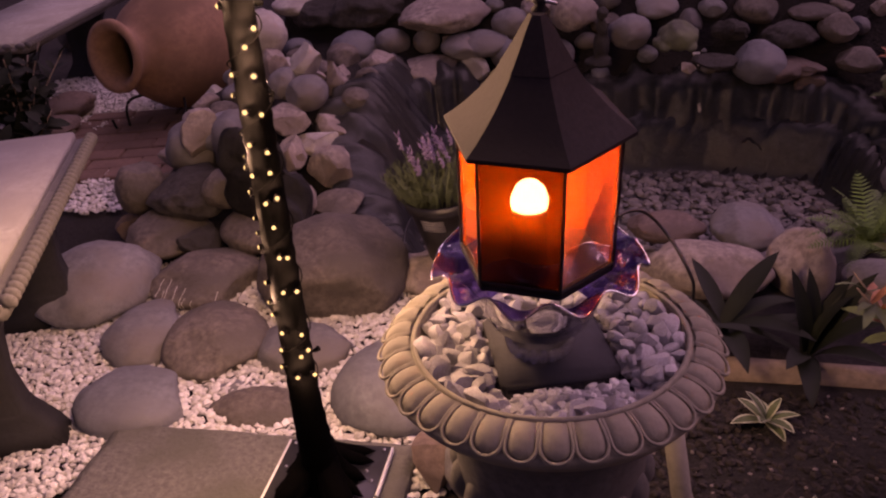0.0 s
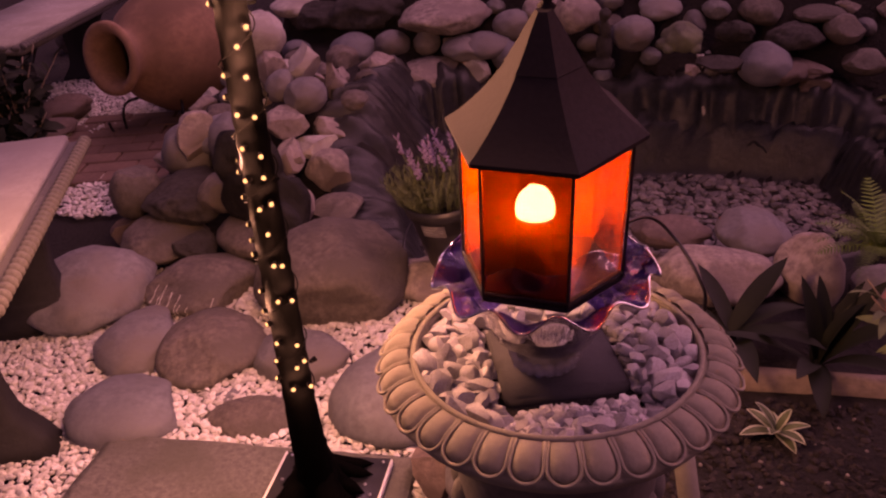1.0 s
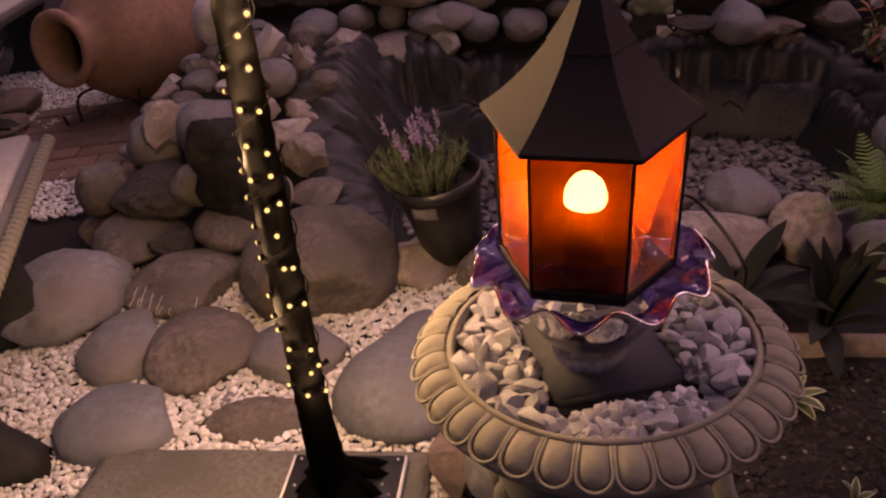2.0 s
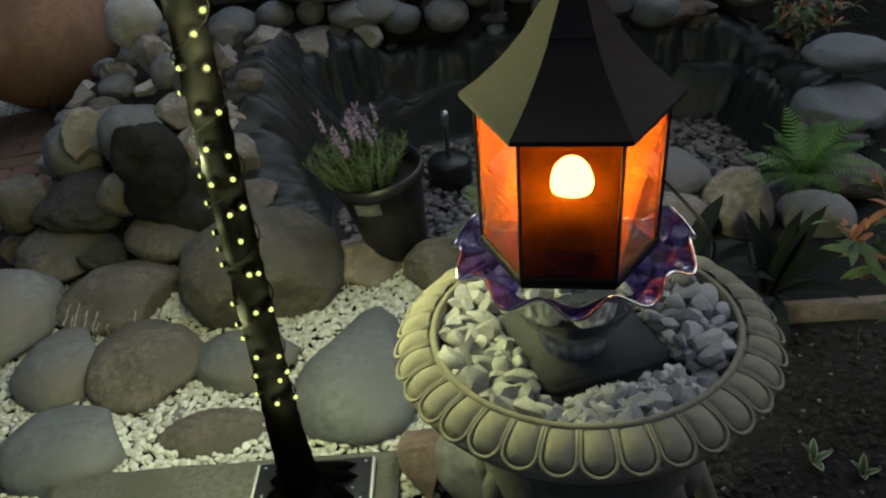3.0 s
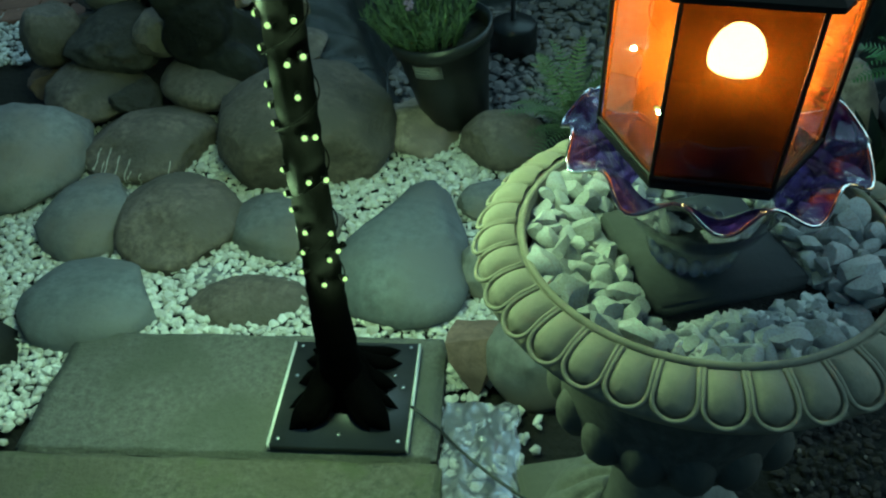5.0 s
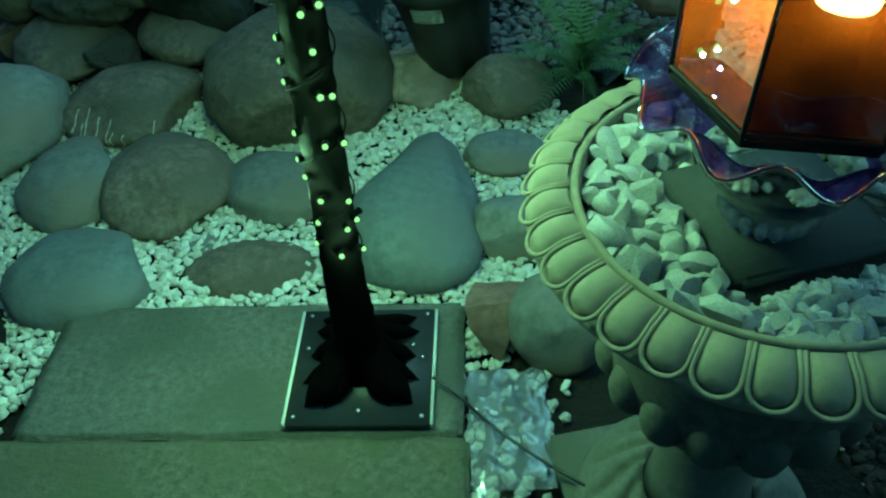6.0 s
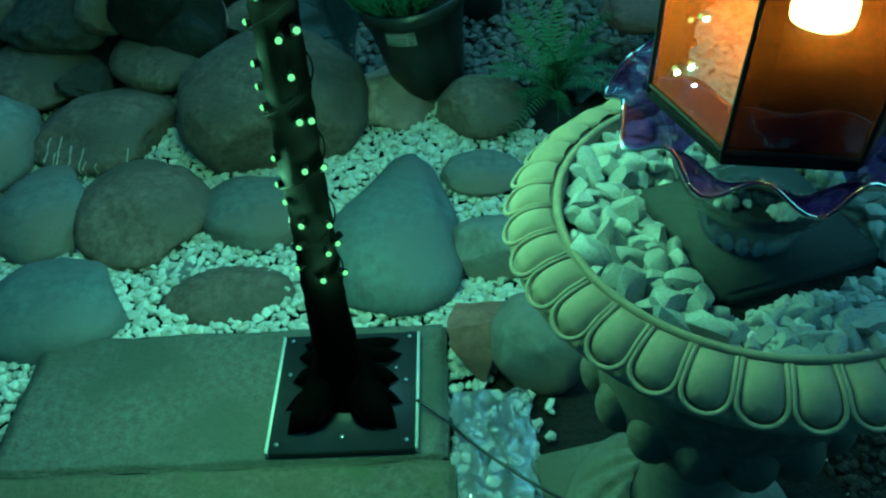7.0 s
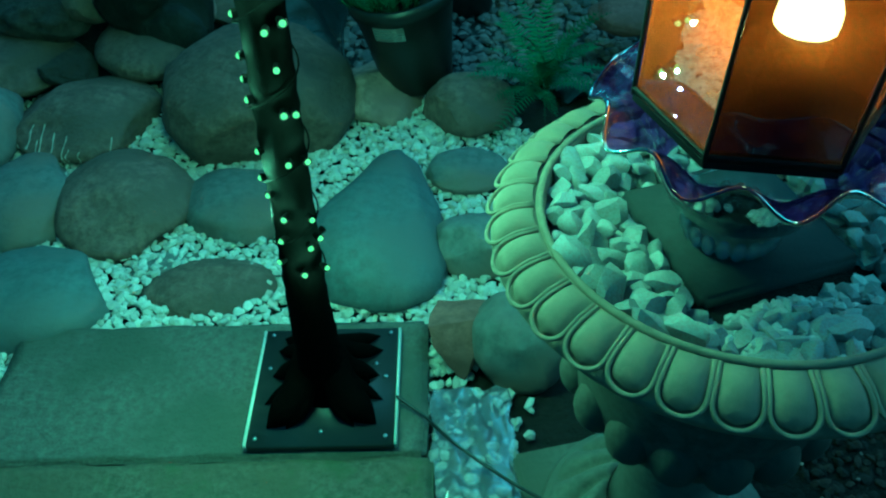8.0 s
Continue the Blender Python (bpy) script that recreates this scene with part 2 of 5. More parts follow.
def smooth_path(points, steps=8):
    """Catmull-Rom through points."""
    p = [Vector(v) for v in points]
    p = [2 * p[0] - p[1]] + p + [2 * p[-1] - p[-2]]
    out = []
    for i in range(1, len(p) - 2):
        for k in range(steps):
            t = k / steps
            a, b, c, d = p[i - 1:i + 3]
            out.append(0.5 * (2 * b + (c - a) * t + (2 * a - 5 * b + 4 * c - d) * t * t + (3 * b - a - 3 * c + d) * t ** 3))
    out.append(p[-2])
    return out


def rock_bm(a, b, c, seed, rough=0.10, cuts=0, level=4, cut_at=(0.62, 0.86)):
    """A worn stone: a ball, flattened by cuts and uneven at two scales."""
    rng = random.Random(seed)
    bm = bmesh.new()
    bmesh.ops.create_icosphere(bm, subdivisions=level, radius=1)
    off = Vector((rng.uniform(-50, 50), rng.uniform(-50, 50), rng.uniform(-50, 50)))
    planes = []
    for _ in range(cuts):
        v = Vector((rng.gauss(0, 1), rng.gauss(0, 1), rng.gauss(0.2, 0.8))).normalized()
        planes.append((v, rng.uniform(*cut_at)))
    for v in bm.verts:
        p = v.co.copy()
        for nrm, d in planes:
            e = p.dot(nrm) - d
            if e > 0:
                p -= nrm * e
        p *= 1 + rough * 1.6 * noise.noise(v.co * 0.9 + off) + rough * 0.7 * noise.noise(v.co * 2.3 + off) + rough * 0.40 * noise.noise(v.co * 5.5 + off) + rough * 0.16 * noise.noise(v.co * 14 + off)
        v.co = Vector((p.x * a, p.y * b, p.z * c))
    return bm


stone_count = [0]
stone_spots = []


def stone(x, y, z, a, b, c, rot, kind, group="garden rocks", taper=0.0):
    stone_count[0] += 1
    stone_spots.append((x, y, z, max(a, b)))
    cuts = {"grey": 2, "blue": 2, "brown": 4, "tan": 7, "pale": 10, "red": 7, "dark": 6}[kind]
    rough = {"dark": 0.2, "pale": 0.1, "tan": 0.11, "red": 0.12}.get(kind, 0.085)
    if max(a, b) > 0.11:
        cuts = 4
    name = {"grey": "river_stone", "blue": "river_stone"}.get(kind, "rock")
    bm = rock_bm(a, b, c, stone_count[0], rough, cuts, 4, (0.72, 0.95) if max(a, b) > 0.11 or kind in ("grey", "blue", "brown") else (0.45, 0.75))
    for v in bm.verts:
        v.co.x *= 1 - taper * v.co.y / b
        v.co.z *= 1 - 0.4 * taper * v.co.y / b
    bm.normal_update()
    for e in bm.edges:
        e.smooth = max(a, b) > 0.11 or e.calc_face_angle(0) < 0.42
    ob = new(name, mesh(bm, name, STONE[kind]))
    ob.matrix_world = pose(x, y, z, 0, 0, rot)
    size = max(a, b)
    word = "large " if size > 0.13 else "small " if size < 0.06 else ""
    return tagged(ob, word + WORDS[kind] + (" lying in the white gravel" if y < 1.0 else " in the bank above the pond"), "rock", group)


# ---- ground ----
URN = (0.452, -0.238)
POND = [(-0.06, 1.02), (-0.22, 1.45), (-0.12, 1.95), (0.35, 2.12), (0.9, 2.14), (1.35, 2.02), (1.42, 1.6), (1.25, 1.15), (0.75, 0.85), (0.3, 0.92)]


def pond_depth(x, y):
    """Signed distance to the pond's edge, positive inside."""
    inside, best = False, 1e9
    for (x0, y0), (x1, y1) in zip(POND, POND[1:] + POND[:1]):
        if (y0 > y) != (y1 > y) and x < (x1 - x0) * (y - y0) / (y1 - y0) + x0:
            inside = not inside
        k = max(0, min(1, ((x - x0) * (x1 - x0) + (y - y0) * (y1 - y0)) / ((x1 - x0) ** 2 + (y1 - y0) ** 2)))
        best = min(best, math.hypot(x - x0 - k * (x1 - x0), y - y0 - k * (y1 - y0)))
    return best if inside else -best


def step(e0, e1, v):
    t = max(0, min(1, (v - e0) / (e1 - e0)))
    return t * t * (3 - 2 * t)


def ground_z(x, y):
    z = -0.045
    z += 0.95 * max(0, min(1, (y - 2.17) / 0.75)) * step(-1.1, -0.9, x)
    z += 0.30 * step(1.02, 1.65, y) * step(-0.12, -0.34, x) * step(-1.12, -0.92, x) * step(2.5, 2.1, y)
    z -= 0.17 * step(-0.02, 0.09, pond_depth(x, y)) if 0.6 < y < 2.4 and -0.6 < x < 1.8 else 0
    z += 0.006 * noise.noise(Vector((x * 5, y * 5, 0)))
    return z


def build_ground():
    bm = bmesh.new()
    xs = [-400, -60, -12, -5] + [-3 + 0.035 * i for i in range(172)] + [4, 6, 12, 60, 400]
    ys = [-400, -60, -12, -4] + [-2 + 0.035 * i for i in range(172)] + [5, 8, 12, 60, 400]
    vs = [[bm.verts.new((x, y, ground_z(x, y))) for x in xs] for y in ys]
    for j in range(len(ys) - 1):
        for i in range(len(xs) - 1):
            bm.faces.new((vs[j][i], vs[j][i + 1], vs[j + 1][i + 1], vs[j + 1][i]))
    ob = part("ground", bm, SOIL)
    tagged(ob, "dark garden soil under stones and gravel", "ground", kind="structure")


build_ground()


def build_liner():
    """The black sheet hung round the pond's back and sides, in folds."""
    path = smooth_path([(-0.22, 1.86, 0), (-0.12, 2.0, 0), (0.32, 2.12, 0), (0.9, 2.14, 0), (1.36, 2.02, 0), (1.46, 1.6, 0), (1.3, 1.15, 0)], 30)
    bm = bmesh.new()
    rows = []
    for i, p in enumerate(path):
        d = (path[min(i + 1, len(path) - 1)] - path[max(i - 1, 0)]).normalized()
        out = Vector((-d.y, d.x, 0))
        top = 0.02 + 0.11 * step(1.9, 2.1, p.y) + 0.14 * step(0.1, -0.1, p.x) * step(1.1, 1.5, p.y)
        wide = 1
        row = []
        for k in range(15):
            u = k / 14
            z = -0.225 + (top + 0.225) * min(1, u * 1.12)
            fold = 0.065 * noise.noise(Vector((i * 0.27, u * 0.8, 3))) + 0.030 * noise.noise(Vector((i * 0.75 + u, u * 1.5, 8)))
            o = -0.05 * wide * (1 - u) + 0.05 * u * wide + fold * (0.35 + 0.75 * u) + (0.10 * max(0, u - 0.85) / 0.15)
            px, py = p.x + out.x * o, p.y + out.y * o
            row.append(bm.verts.new((px, py, max(z, ground_z(px, py) + 0.012) + 0.035 * noise.noise(Vector((i * 0.3, u * 2, 5))) * u)))
        rows.append(row)
    for a, b in zip(rows, rows[1:]):
        for k in range(14):
            bm.faces.new((a[k], b[k], b[k + 1], a[k + 1]))
    bmesh.ops.solidify(bm, geom=bm.faces[:], thickness=0.003)
    ob = part("pond_liner", bm, LINER)
    tagged(ob, "black plastic pond liner hanging in folds", "pond liner", kind="structure")


build_liner()


def build_liner_sheet():
    """The same black sheet where it lies on the pond's floor and drapes over its banks."""
    bm = bmesh.new()
    grid = {}
    for i in range(220):
        for j in range(160):
            x, y = -0.62 + 0.01 * i, 0.78 + 0.01 * j
            d = pond_depth(x, y)
            reach = 0.05 + 0.20 * step(0.1, -0.15, x) * step(0.85, 1.1, y) + 0.07 * noise.noise(Vector((x * 4, y * 4, 2)))
            if d > -reach:
                fold = (0.5 - abs(noise.noise(Vector((x * 3.4 + y * 2.4, y * 21 - x * 12, 1))))) * 0.075 * step(0.10, -0.05, d)
                grid[i, j] = bm.verts.new((x, y, ground_z(x, y) + 0.007 + fold))
    for (i, j), v in list(grid.items()):
        q = [grid.get(k) for k in ((i, j), (i + 1, j), (i + 1, j + 1), (i, j + 1))]
        if all(q):
            bm.faces.new(q)
    bmesh.ops.solidify(bm, geom=bm.faces[:], thickness=-0.003)
    tagged(part("pond_liner", bm, LINER), "black plastic pond liner draped over the bank", "pond liner", kind="structure")


build_liner_sheet()

# ---- stones and rocks ----
stone(0.062, 0.392, -0.005, 0.120, 0.215, 0.080, -6, "blue", taper=0.45)
stone(-0.540, 0.228, -0.016, 0.142, 0.123, 0.053, -5, "blue")
stone(-0.237, 0.256, -0.035, 0.121, 0.075, 0.034, 5, "brown")
stone(-0.330, 0.321, -0.041, 0.081, 0.047, 0.020, 0, "grey")
stone(-0.652, 0.498, -0.015, 0.115, 0.143, 0.055, 10, "grey")
stone(-0.447, 0.480, -0.011, 0.138, 0.157, 0.063, 30, "brown")
stone(-0.214, 0.487, -0.019, 0.125, 0.114, 0.048, 10, "grey")
stone(-0.613, 0.768, 0.005, 0.165, 0.152, 0.055, -5, "brown")
stone(-0.222, 0.790, 0.035, 0.212, 0.234, 0.122, 15, "brown")
stone(0.240, 0.775, 0.003, 0.104, 0.095, 0.062, 0, "brown")
stone(0.030, 0.865, -0.020, 0.104, 0.135, 0.070, 0, "tan")
stone(-0.888, 0.697, 0.023, 0.157, 0.196, 0.097, 0, "grey")
stone(-0.806, 0.981, 0.046, 0.128, 0.160, 0.057, 0, "brown")
stone(-0.679, 0.915, 0.057, 0.064, 0.080, 0.038, 20, "dark")
stone(-0.756, 1.082, 0.126, 0.131, 0.163, 0.058, 5, "dark")
stone(-0.514, 0.993, 0.058, 0.116, 0.145, 0.063, 15, "brown")
stone(0.793, 0.902, 0.008, 0.156, 0.120, 0.062, -5, "tan")
stone(0.708, 1.325, -0.085, 0.126, 0.100, 0.034, -5, "red")
stone(0.938, 1.253, -0.039, 0.107, 0.134, 0.047, 0, "grey")
stone(0.296, 0.078, 0.009, 0.067, 0.084, 0.087, 60, "grey")
stone(0.241, 0.315, 0.002, 0.066, 0.083, 0.060, 60, "grey")
stone(0.225, 0.559, -0.011, 0.086, 0.070, 0.030, 0, "grey")
stone(-0.972, 1.063, 0.022, 0.064, 0.080, 0.049, 0, "red")
stone(1.513, 1.450, 0.028, 0.151, 0.152, 0.068, -8, "blue")
stone(1.571, 1.600, 0.147, 0.137, 0.130, 0.051, 0, "blue")
stone(1.032, 0.950, -0.007, 0.091, 0.114, 0.114, 10, "tan")
stone(-0.718, 1.350, 0.234, 0.115, 0.144, 0.064, 0, "grey")
stone(-0.842, 1.300, 0.192, 0.093, 0.116, 0.099, 20, "grey")
stone(-0.547, 1.650, 0.383, 0.085, 0.107, 0.069, 0, "pale")
stone(-0.497, 1.500, 0.310, 0.073, 0.091, 0.060, 0, "grey")
stone(-0.466, 1.700, 0.289, 0.053, 0.067, 0.081, 0, "tan")
stone(-0.522, 1.380, 0.267, 0.075, 0.094, 0.051, 0, "tan")
stone(-0.417, 1.500, 0.195, 0.074, 0.092, 0.065, 0, "tan")
stone(-0.594, 1.550, 0.327, 0.059, 0.074, 0.058, 0, "grey")
stone(-0.480, 1.250, 0.204, 0.064, 0.080, 0.061, 0, "tan")
stone(-0.441, 1.380, 0.183, 0.065, 0.081, 0.044, 0, "pale")
stone(-0.372, 1.300, 0.105, 0.079, 0.099, 0.087, 0, "tan")
stone(-0.317, 1.150, 0.059, 0.085, 0.092, 0.044, -20, "brown")
stone(-0.425, 1.100, 0.101, 0.055, 0.068, 0.076, 10, "tan")
stone(-0.778, 1.250, 0.262, 0.074, 0.092, 0.082, 0, "tan")
stone(-0.700, 1.700, 0.345, 0.062, 0.078, 0.072, 0, "tan")
stone(-0.765, 1.800, 0.445, 0.095, 0.118, 0.093, 0, "pale")
stone(-0.633, 1.050, 0.158, 0.070, 0.087, 0.060, 0, "brown")
stone(-0.547, 2.264, 0.262, 0.103, 0.129, 0.070, 0, "blue")
stone(-0.461, 2.206, 0.180, 0.093, 0.116, 0.047, 0, "blue")
stone(-0.387, 2.274, 0.278, 0.074, 0.092, 0.060, 0, "grey")
stone(-0.217, 2.204, 0.177, 0.139, 0.173, 0.064, -10, "tan")
stone(-0.333, 2.119, 0.128, 0.077, 0.096, 0.083, 0, "tan")
stone(-0.445, 2.038, 0.083, 0.093, 0.116, 0.090, 0, "dark")
stone(-0.183, 2.386, 0.366, 0.189, 0.229, 0.063, 0, "tan")
stone(0.010, 2.267, 0.267, 0.107, 0.134, 0.052, -10, "grey")
stone(-0.028, 2.184, 0.192, 0.079, 0.098, 0.050, -10, "pale")
stone(-0.250, 2.321, 0.272, 0.057, 0.072, 0.051, 0, "grey")
stone(-0.147, 2.311, 0.258, 0.045, 0.057, 0.050, 0, "tan")
stone(-0.532, 2.443, 0.375, 0.154, 0.193, 0.081, 0, "dark")
stone(-0.765, 2.439, 0.370, 0.125, 0.156, 0.055, 10, "dark")
stone(-0.869, 2.509, 0.399, 0.114, 0.143, 0.044, 0, "pale")
stone(0.364, 2.339, 0.369, 0.096, 0.120, 0.078, 0, "tan")
stone(0.107, 2.358, 0.326, 0.085, 0.106, 0.058, 0, "grey")
stone(0.590, 2.289, 0.299, 0.084, 0.104, 0.065, 0, "grey")
stone(0.972, 2.332, 0.288, 0.072, 0.089, 0.043, 0, "dark")
stone(0.911, 2.176, 0.209, 0.081, 0.081, 0.028, -10, "dark")
stone(1.070, 2.171, 0.201, 0.099, 0.124, 0.080, 0, "blue")
stone(1.194, 2.315, 0.265, 0.097, 0.121, 0.056, 0, "dark")
stone(1.247, 2.195, 0.165, 0.073, 0.092, 0.039, 0, "red")
stone(1.296, 2.412, 0.331, 0.095, 0.100, 0.029, 0, "brown")
stone(1.379, 2.331, 0.287, 0.072, 0.090, 0.054, 0, "brown")
stone(0.690, 2.433, 0.362, 0.092, 0.115, 0.047, 0, "grey")
stone(0.230, 2.441, 0.373, 0.095, 0.118, 0.055, 0, "tan")
stone(1.092, 2.465, 0.336, 0.091, 0.114, 0.053, 0, "brown")
stone(1.438, 2.215, 0.193, 0.086, 0.107, 0.047, 0, "brown")
stone(0.832, 2.471, 0.273, 0.059, 0.073, 0.070, 0, "grey")
stone(0.285, 2.239, 0.227, 0.088, 0.110, 0.061, 0, "grey")
stone(0.108, 2.242, 0.232, 0.077, 0.097, 0.063, 0, "blue")
stone(-0.068, 2.265, 0.264, 0.105, 0.132, 0.046, 0, "grey")
stone(1.150, 2.197, 0.167, 0.098, 0.122, 0.044, 0, "red")
stone(1.253, 2.170, 0.128, 0.065, 0.081, 0.038, 0, "red")
stone(1.226, 0.900, -0.028, 0.097, 0.105, 0.057, 0, "grey")
stone(1.378, 1.050, 0.001, 0.086, 0.100, 0.050, 0, "brown")
stone(1.027, 1.250, -0.074, 0.060, 0.075, 0.043, 0, "tan")
stone(-0.636, 1.220, 0.255, 0.089, 0.111, 0.086, 0, "grey")
stone(-0.470, 1.200, 0.208, 0.049, 0.061, 0.056, 0, "tan")
stone(-0.956, 1.100, 0.132, 0.072, 0.090, 0.088, 0, "brown")
stone(-1.942, 2.213, 0.025, 0.112, 0.140, 0.056, 0, "red")
stone(-2.718, 3.547, 0.046, 0.122, 0.153, 0.103, 0, "brown")
stone(-1.895, 1.979, 0.014, 0.112, 0.140, 0.032, 0, "red")


def wedge_rock(x, y, z, seed=5):
    """A split rock, flat on top, its front narrowing to a point."""
    bm = bmesh.new()
    for p in ((-0.044, 0.005, 0.052), (0.040, 0.018, 0.056), (0.052, 0.060, 0.050), (-0.030, 0.068, 0.048), (0.040, 0.002, 0.010), (-0.036, -0.010, 0.024),
              (0.004, -0.040, -0.030), (0.014, -0.034, 0.000), (0.040, 0.055, -0.040), (-0.030, 0.055, -0.040)):
        bm.verts.new(p)
    bmesh.ops.convex_hull(bm, input=bm.verts[:])
    bmesh.ops.subdivide_edges(bm, edges=bm.edges[:], cuts=5, use_grid_fill=True)
    for v in bm.verts:
        k = v.co * 38 + Vector((seed, 0, 0))
        v.co += Vector((noise.noise(k), noise.noise(k + Vector((7, 0, 0))), noise.noise(k + Vector((0, 7, 0))))) * 0.0035
    bm.normal_update()
    for e in bm.edges:
        e.smooth = e.calc_face_angle(0) < 0.45
    ob = new("rock", mesh(bm, "rock", STONE["red"]))
    ob.matrix_world = pose(x, y, z) @ Matrix.Diagonal((1.12, 1.0, 1.0, 1))
    tagged(ob, "split reddish-brown rock with a flat top beside the slab", "rock", "garden rocks")


wedge_rock(0.203, 0.075, 0.0)


def fill_stones():
    """More stones packed between the others on the bank and on the heap beside the pond."""
    rng = random.Random(42)
    made = 0
    for _ in range(6000):
        if made >= 140:
            break
        if rng.random() < 0.72:
            x, y = rng.uniform(-1.0, 1.75), rng.uniform(2.2, 2.85)
        else:
            x, y = rng.uniform(-1.02, -0.36), rng.uniform(1.12, 2.25)
        z = ground_z(x, y) + 0.015
        a = rng.uniform(0.045, 0.085)
        if any((x - p) ** 2 + (y - q) ** 2 + (z - w) ** 2 < (0.82 * (a + r)) ** 2 for p, q, w, r in stone_spots):
            continue
        kind = rng.choice(("tan", "grey", "grey", "blue", "brown", "tan", "pale")) if y > 2.2 else rng.choice(("tan", "tan", "grey", "pale", "brown"))
        stone(x, y, z, a, a * rng.uniform(0.7, 0.95), a * rng.uniform(0.55, 0.75), rng.uniform(0, 180), kind)
        made += 1


fill_stones()


from mathutils.bvhtree import BVHTree


def mineral_streaks(ob):
    """Pale lime streaks run down the front of a stone."""
    bm = bmesh.new()
    bm.from_mesh(ob.data)
    tree = BVHTree.FromBMesh(bm)
    bm.free()
    rng = random.Random(8)
    w = max(v.co.x for v in ob.data.vertices)
    for u in (-0.68, -0.50, -0.36, -0.31, -0.12, 0.06, 0.13, 0.30, 0.66, 0.72):
        pts, widths = [], []
        ln, flare = rng.uniform(0.30, 1.10), rng.choice((0.002, 0.004, 0.012))
        top, sway = rng.uniform(-0.005, 0.034), rng.uniform(0.0008, 0.003)
        for k in range(12):
            t = k / 11
            hit = tree.ray_cast(Vector((u * w + sway * math.sin(k * 0.9 + u * 9), -1, top - 0.075 * t * ln)), Vector((0, 1, 0)))
            if hit[0] is not None:
                pts.append((hit[0] + hit[1] * 0.0007, hit[1]))
        if len(pts) < 4:
            continue
        sb = bmesh.new()
        prev = None
        for k, (p, nrm) in enumerate(pts):
            t = k / (len(pts) - 1)
            h = 0.0013 + flare * t ** 4 + 0.0006 * math.sin(k * 2.1)
            cur = (sb.verts.new(p + Vector((-h, 0, 0))), sb.verts.new(p + nrm * 0.0008), sb.verts.new(p + Vector((h, 0, 0))))
            if prev:
                sb.faces.new((prev[0], prev[1], cur[1], cur[0]))
                sb.faces.new((prev[1], prev[2], cur[2], cur[1]))
            prev = cur
        part("lime_streak", sb, STONE["pale"], ob, "pale lime streak")


streaked = [o for o in bpy.data.objects if o.name.startswith("rock") and abs(o.matrix_world.translation.x - (-0.613)) < 0.004][0]
mineral_streaks(streaked)
tagged(streaked, "weathered brown boulder with pale lime streaks in white gravel")


# ---- paving slabs ----
def paving_slab(x0, x1, y0, y1, top, label, mat=CONCRETE):
    bm = box(x1 - x0, y1 - y0, 0.05, (0, 0, -0.025), 0.007, 2)
    bmesh.ops.subdivide_edges(bm, edges=[e for e in bm.edges if e.calc_length() > 0.03], cuts=40, use_grid_fill=True)
    for v in bm.verts:
        k = v.co * 14 + Vector((x0 * 7, y0 * 5, 0))
        v.co += Vector((noise.noise(k), noise.noise(k + Vector((5, 0, 0))), 0.35 * noise.noise(k + Vector((0, 9, 0))))) * 0.0035
        v.co += Vector((noise.noise(k * 4), noise.noise(k * 4 + Vector((5, 0, 0))), 0.25 * noise.noise(k * 3))) * 0.0016
    ob = part("paving_slab", bm, mat)
    ob.matrix_world = pose((x0 + x1) / 2, (y0 + y1) / 2, top)
    return tagged(ob, label, "paving slab", "paving slabs")


paving_slab(-0.528, 0.153, -0.119, 0.147, 0.0, "worn grey concrete slab under the light's base plate")
paving_slab(-0.62, 0.163, -0.46, -0.1205, 0.003, "mossy grey concrete slab in front of the light", CONCRETE_MOSS)


# ---- palm light ----
def axis(z):
    return Vector((-0.001 + 0.055 * z, -0.002 - 0.125 * z + 0.02 * z * z, z))


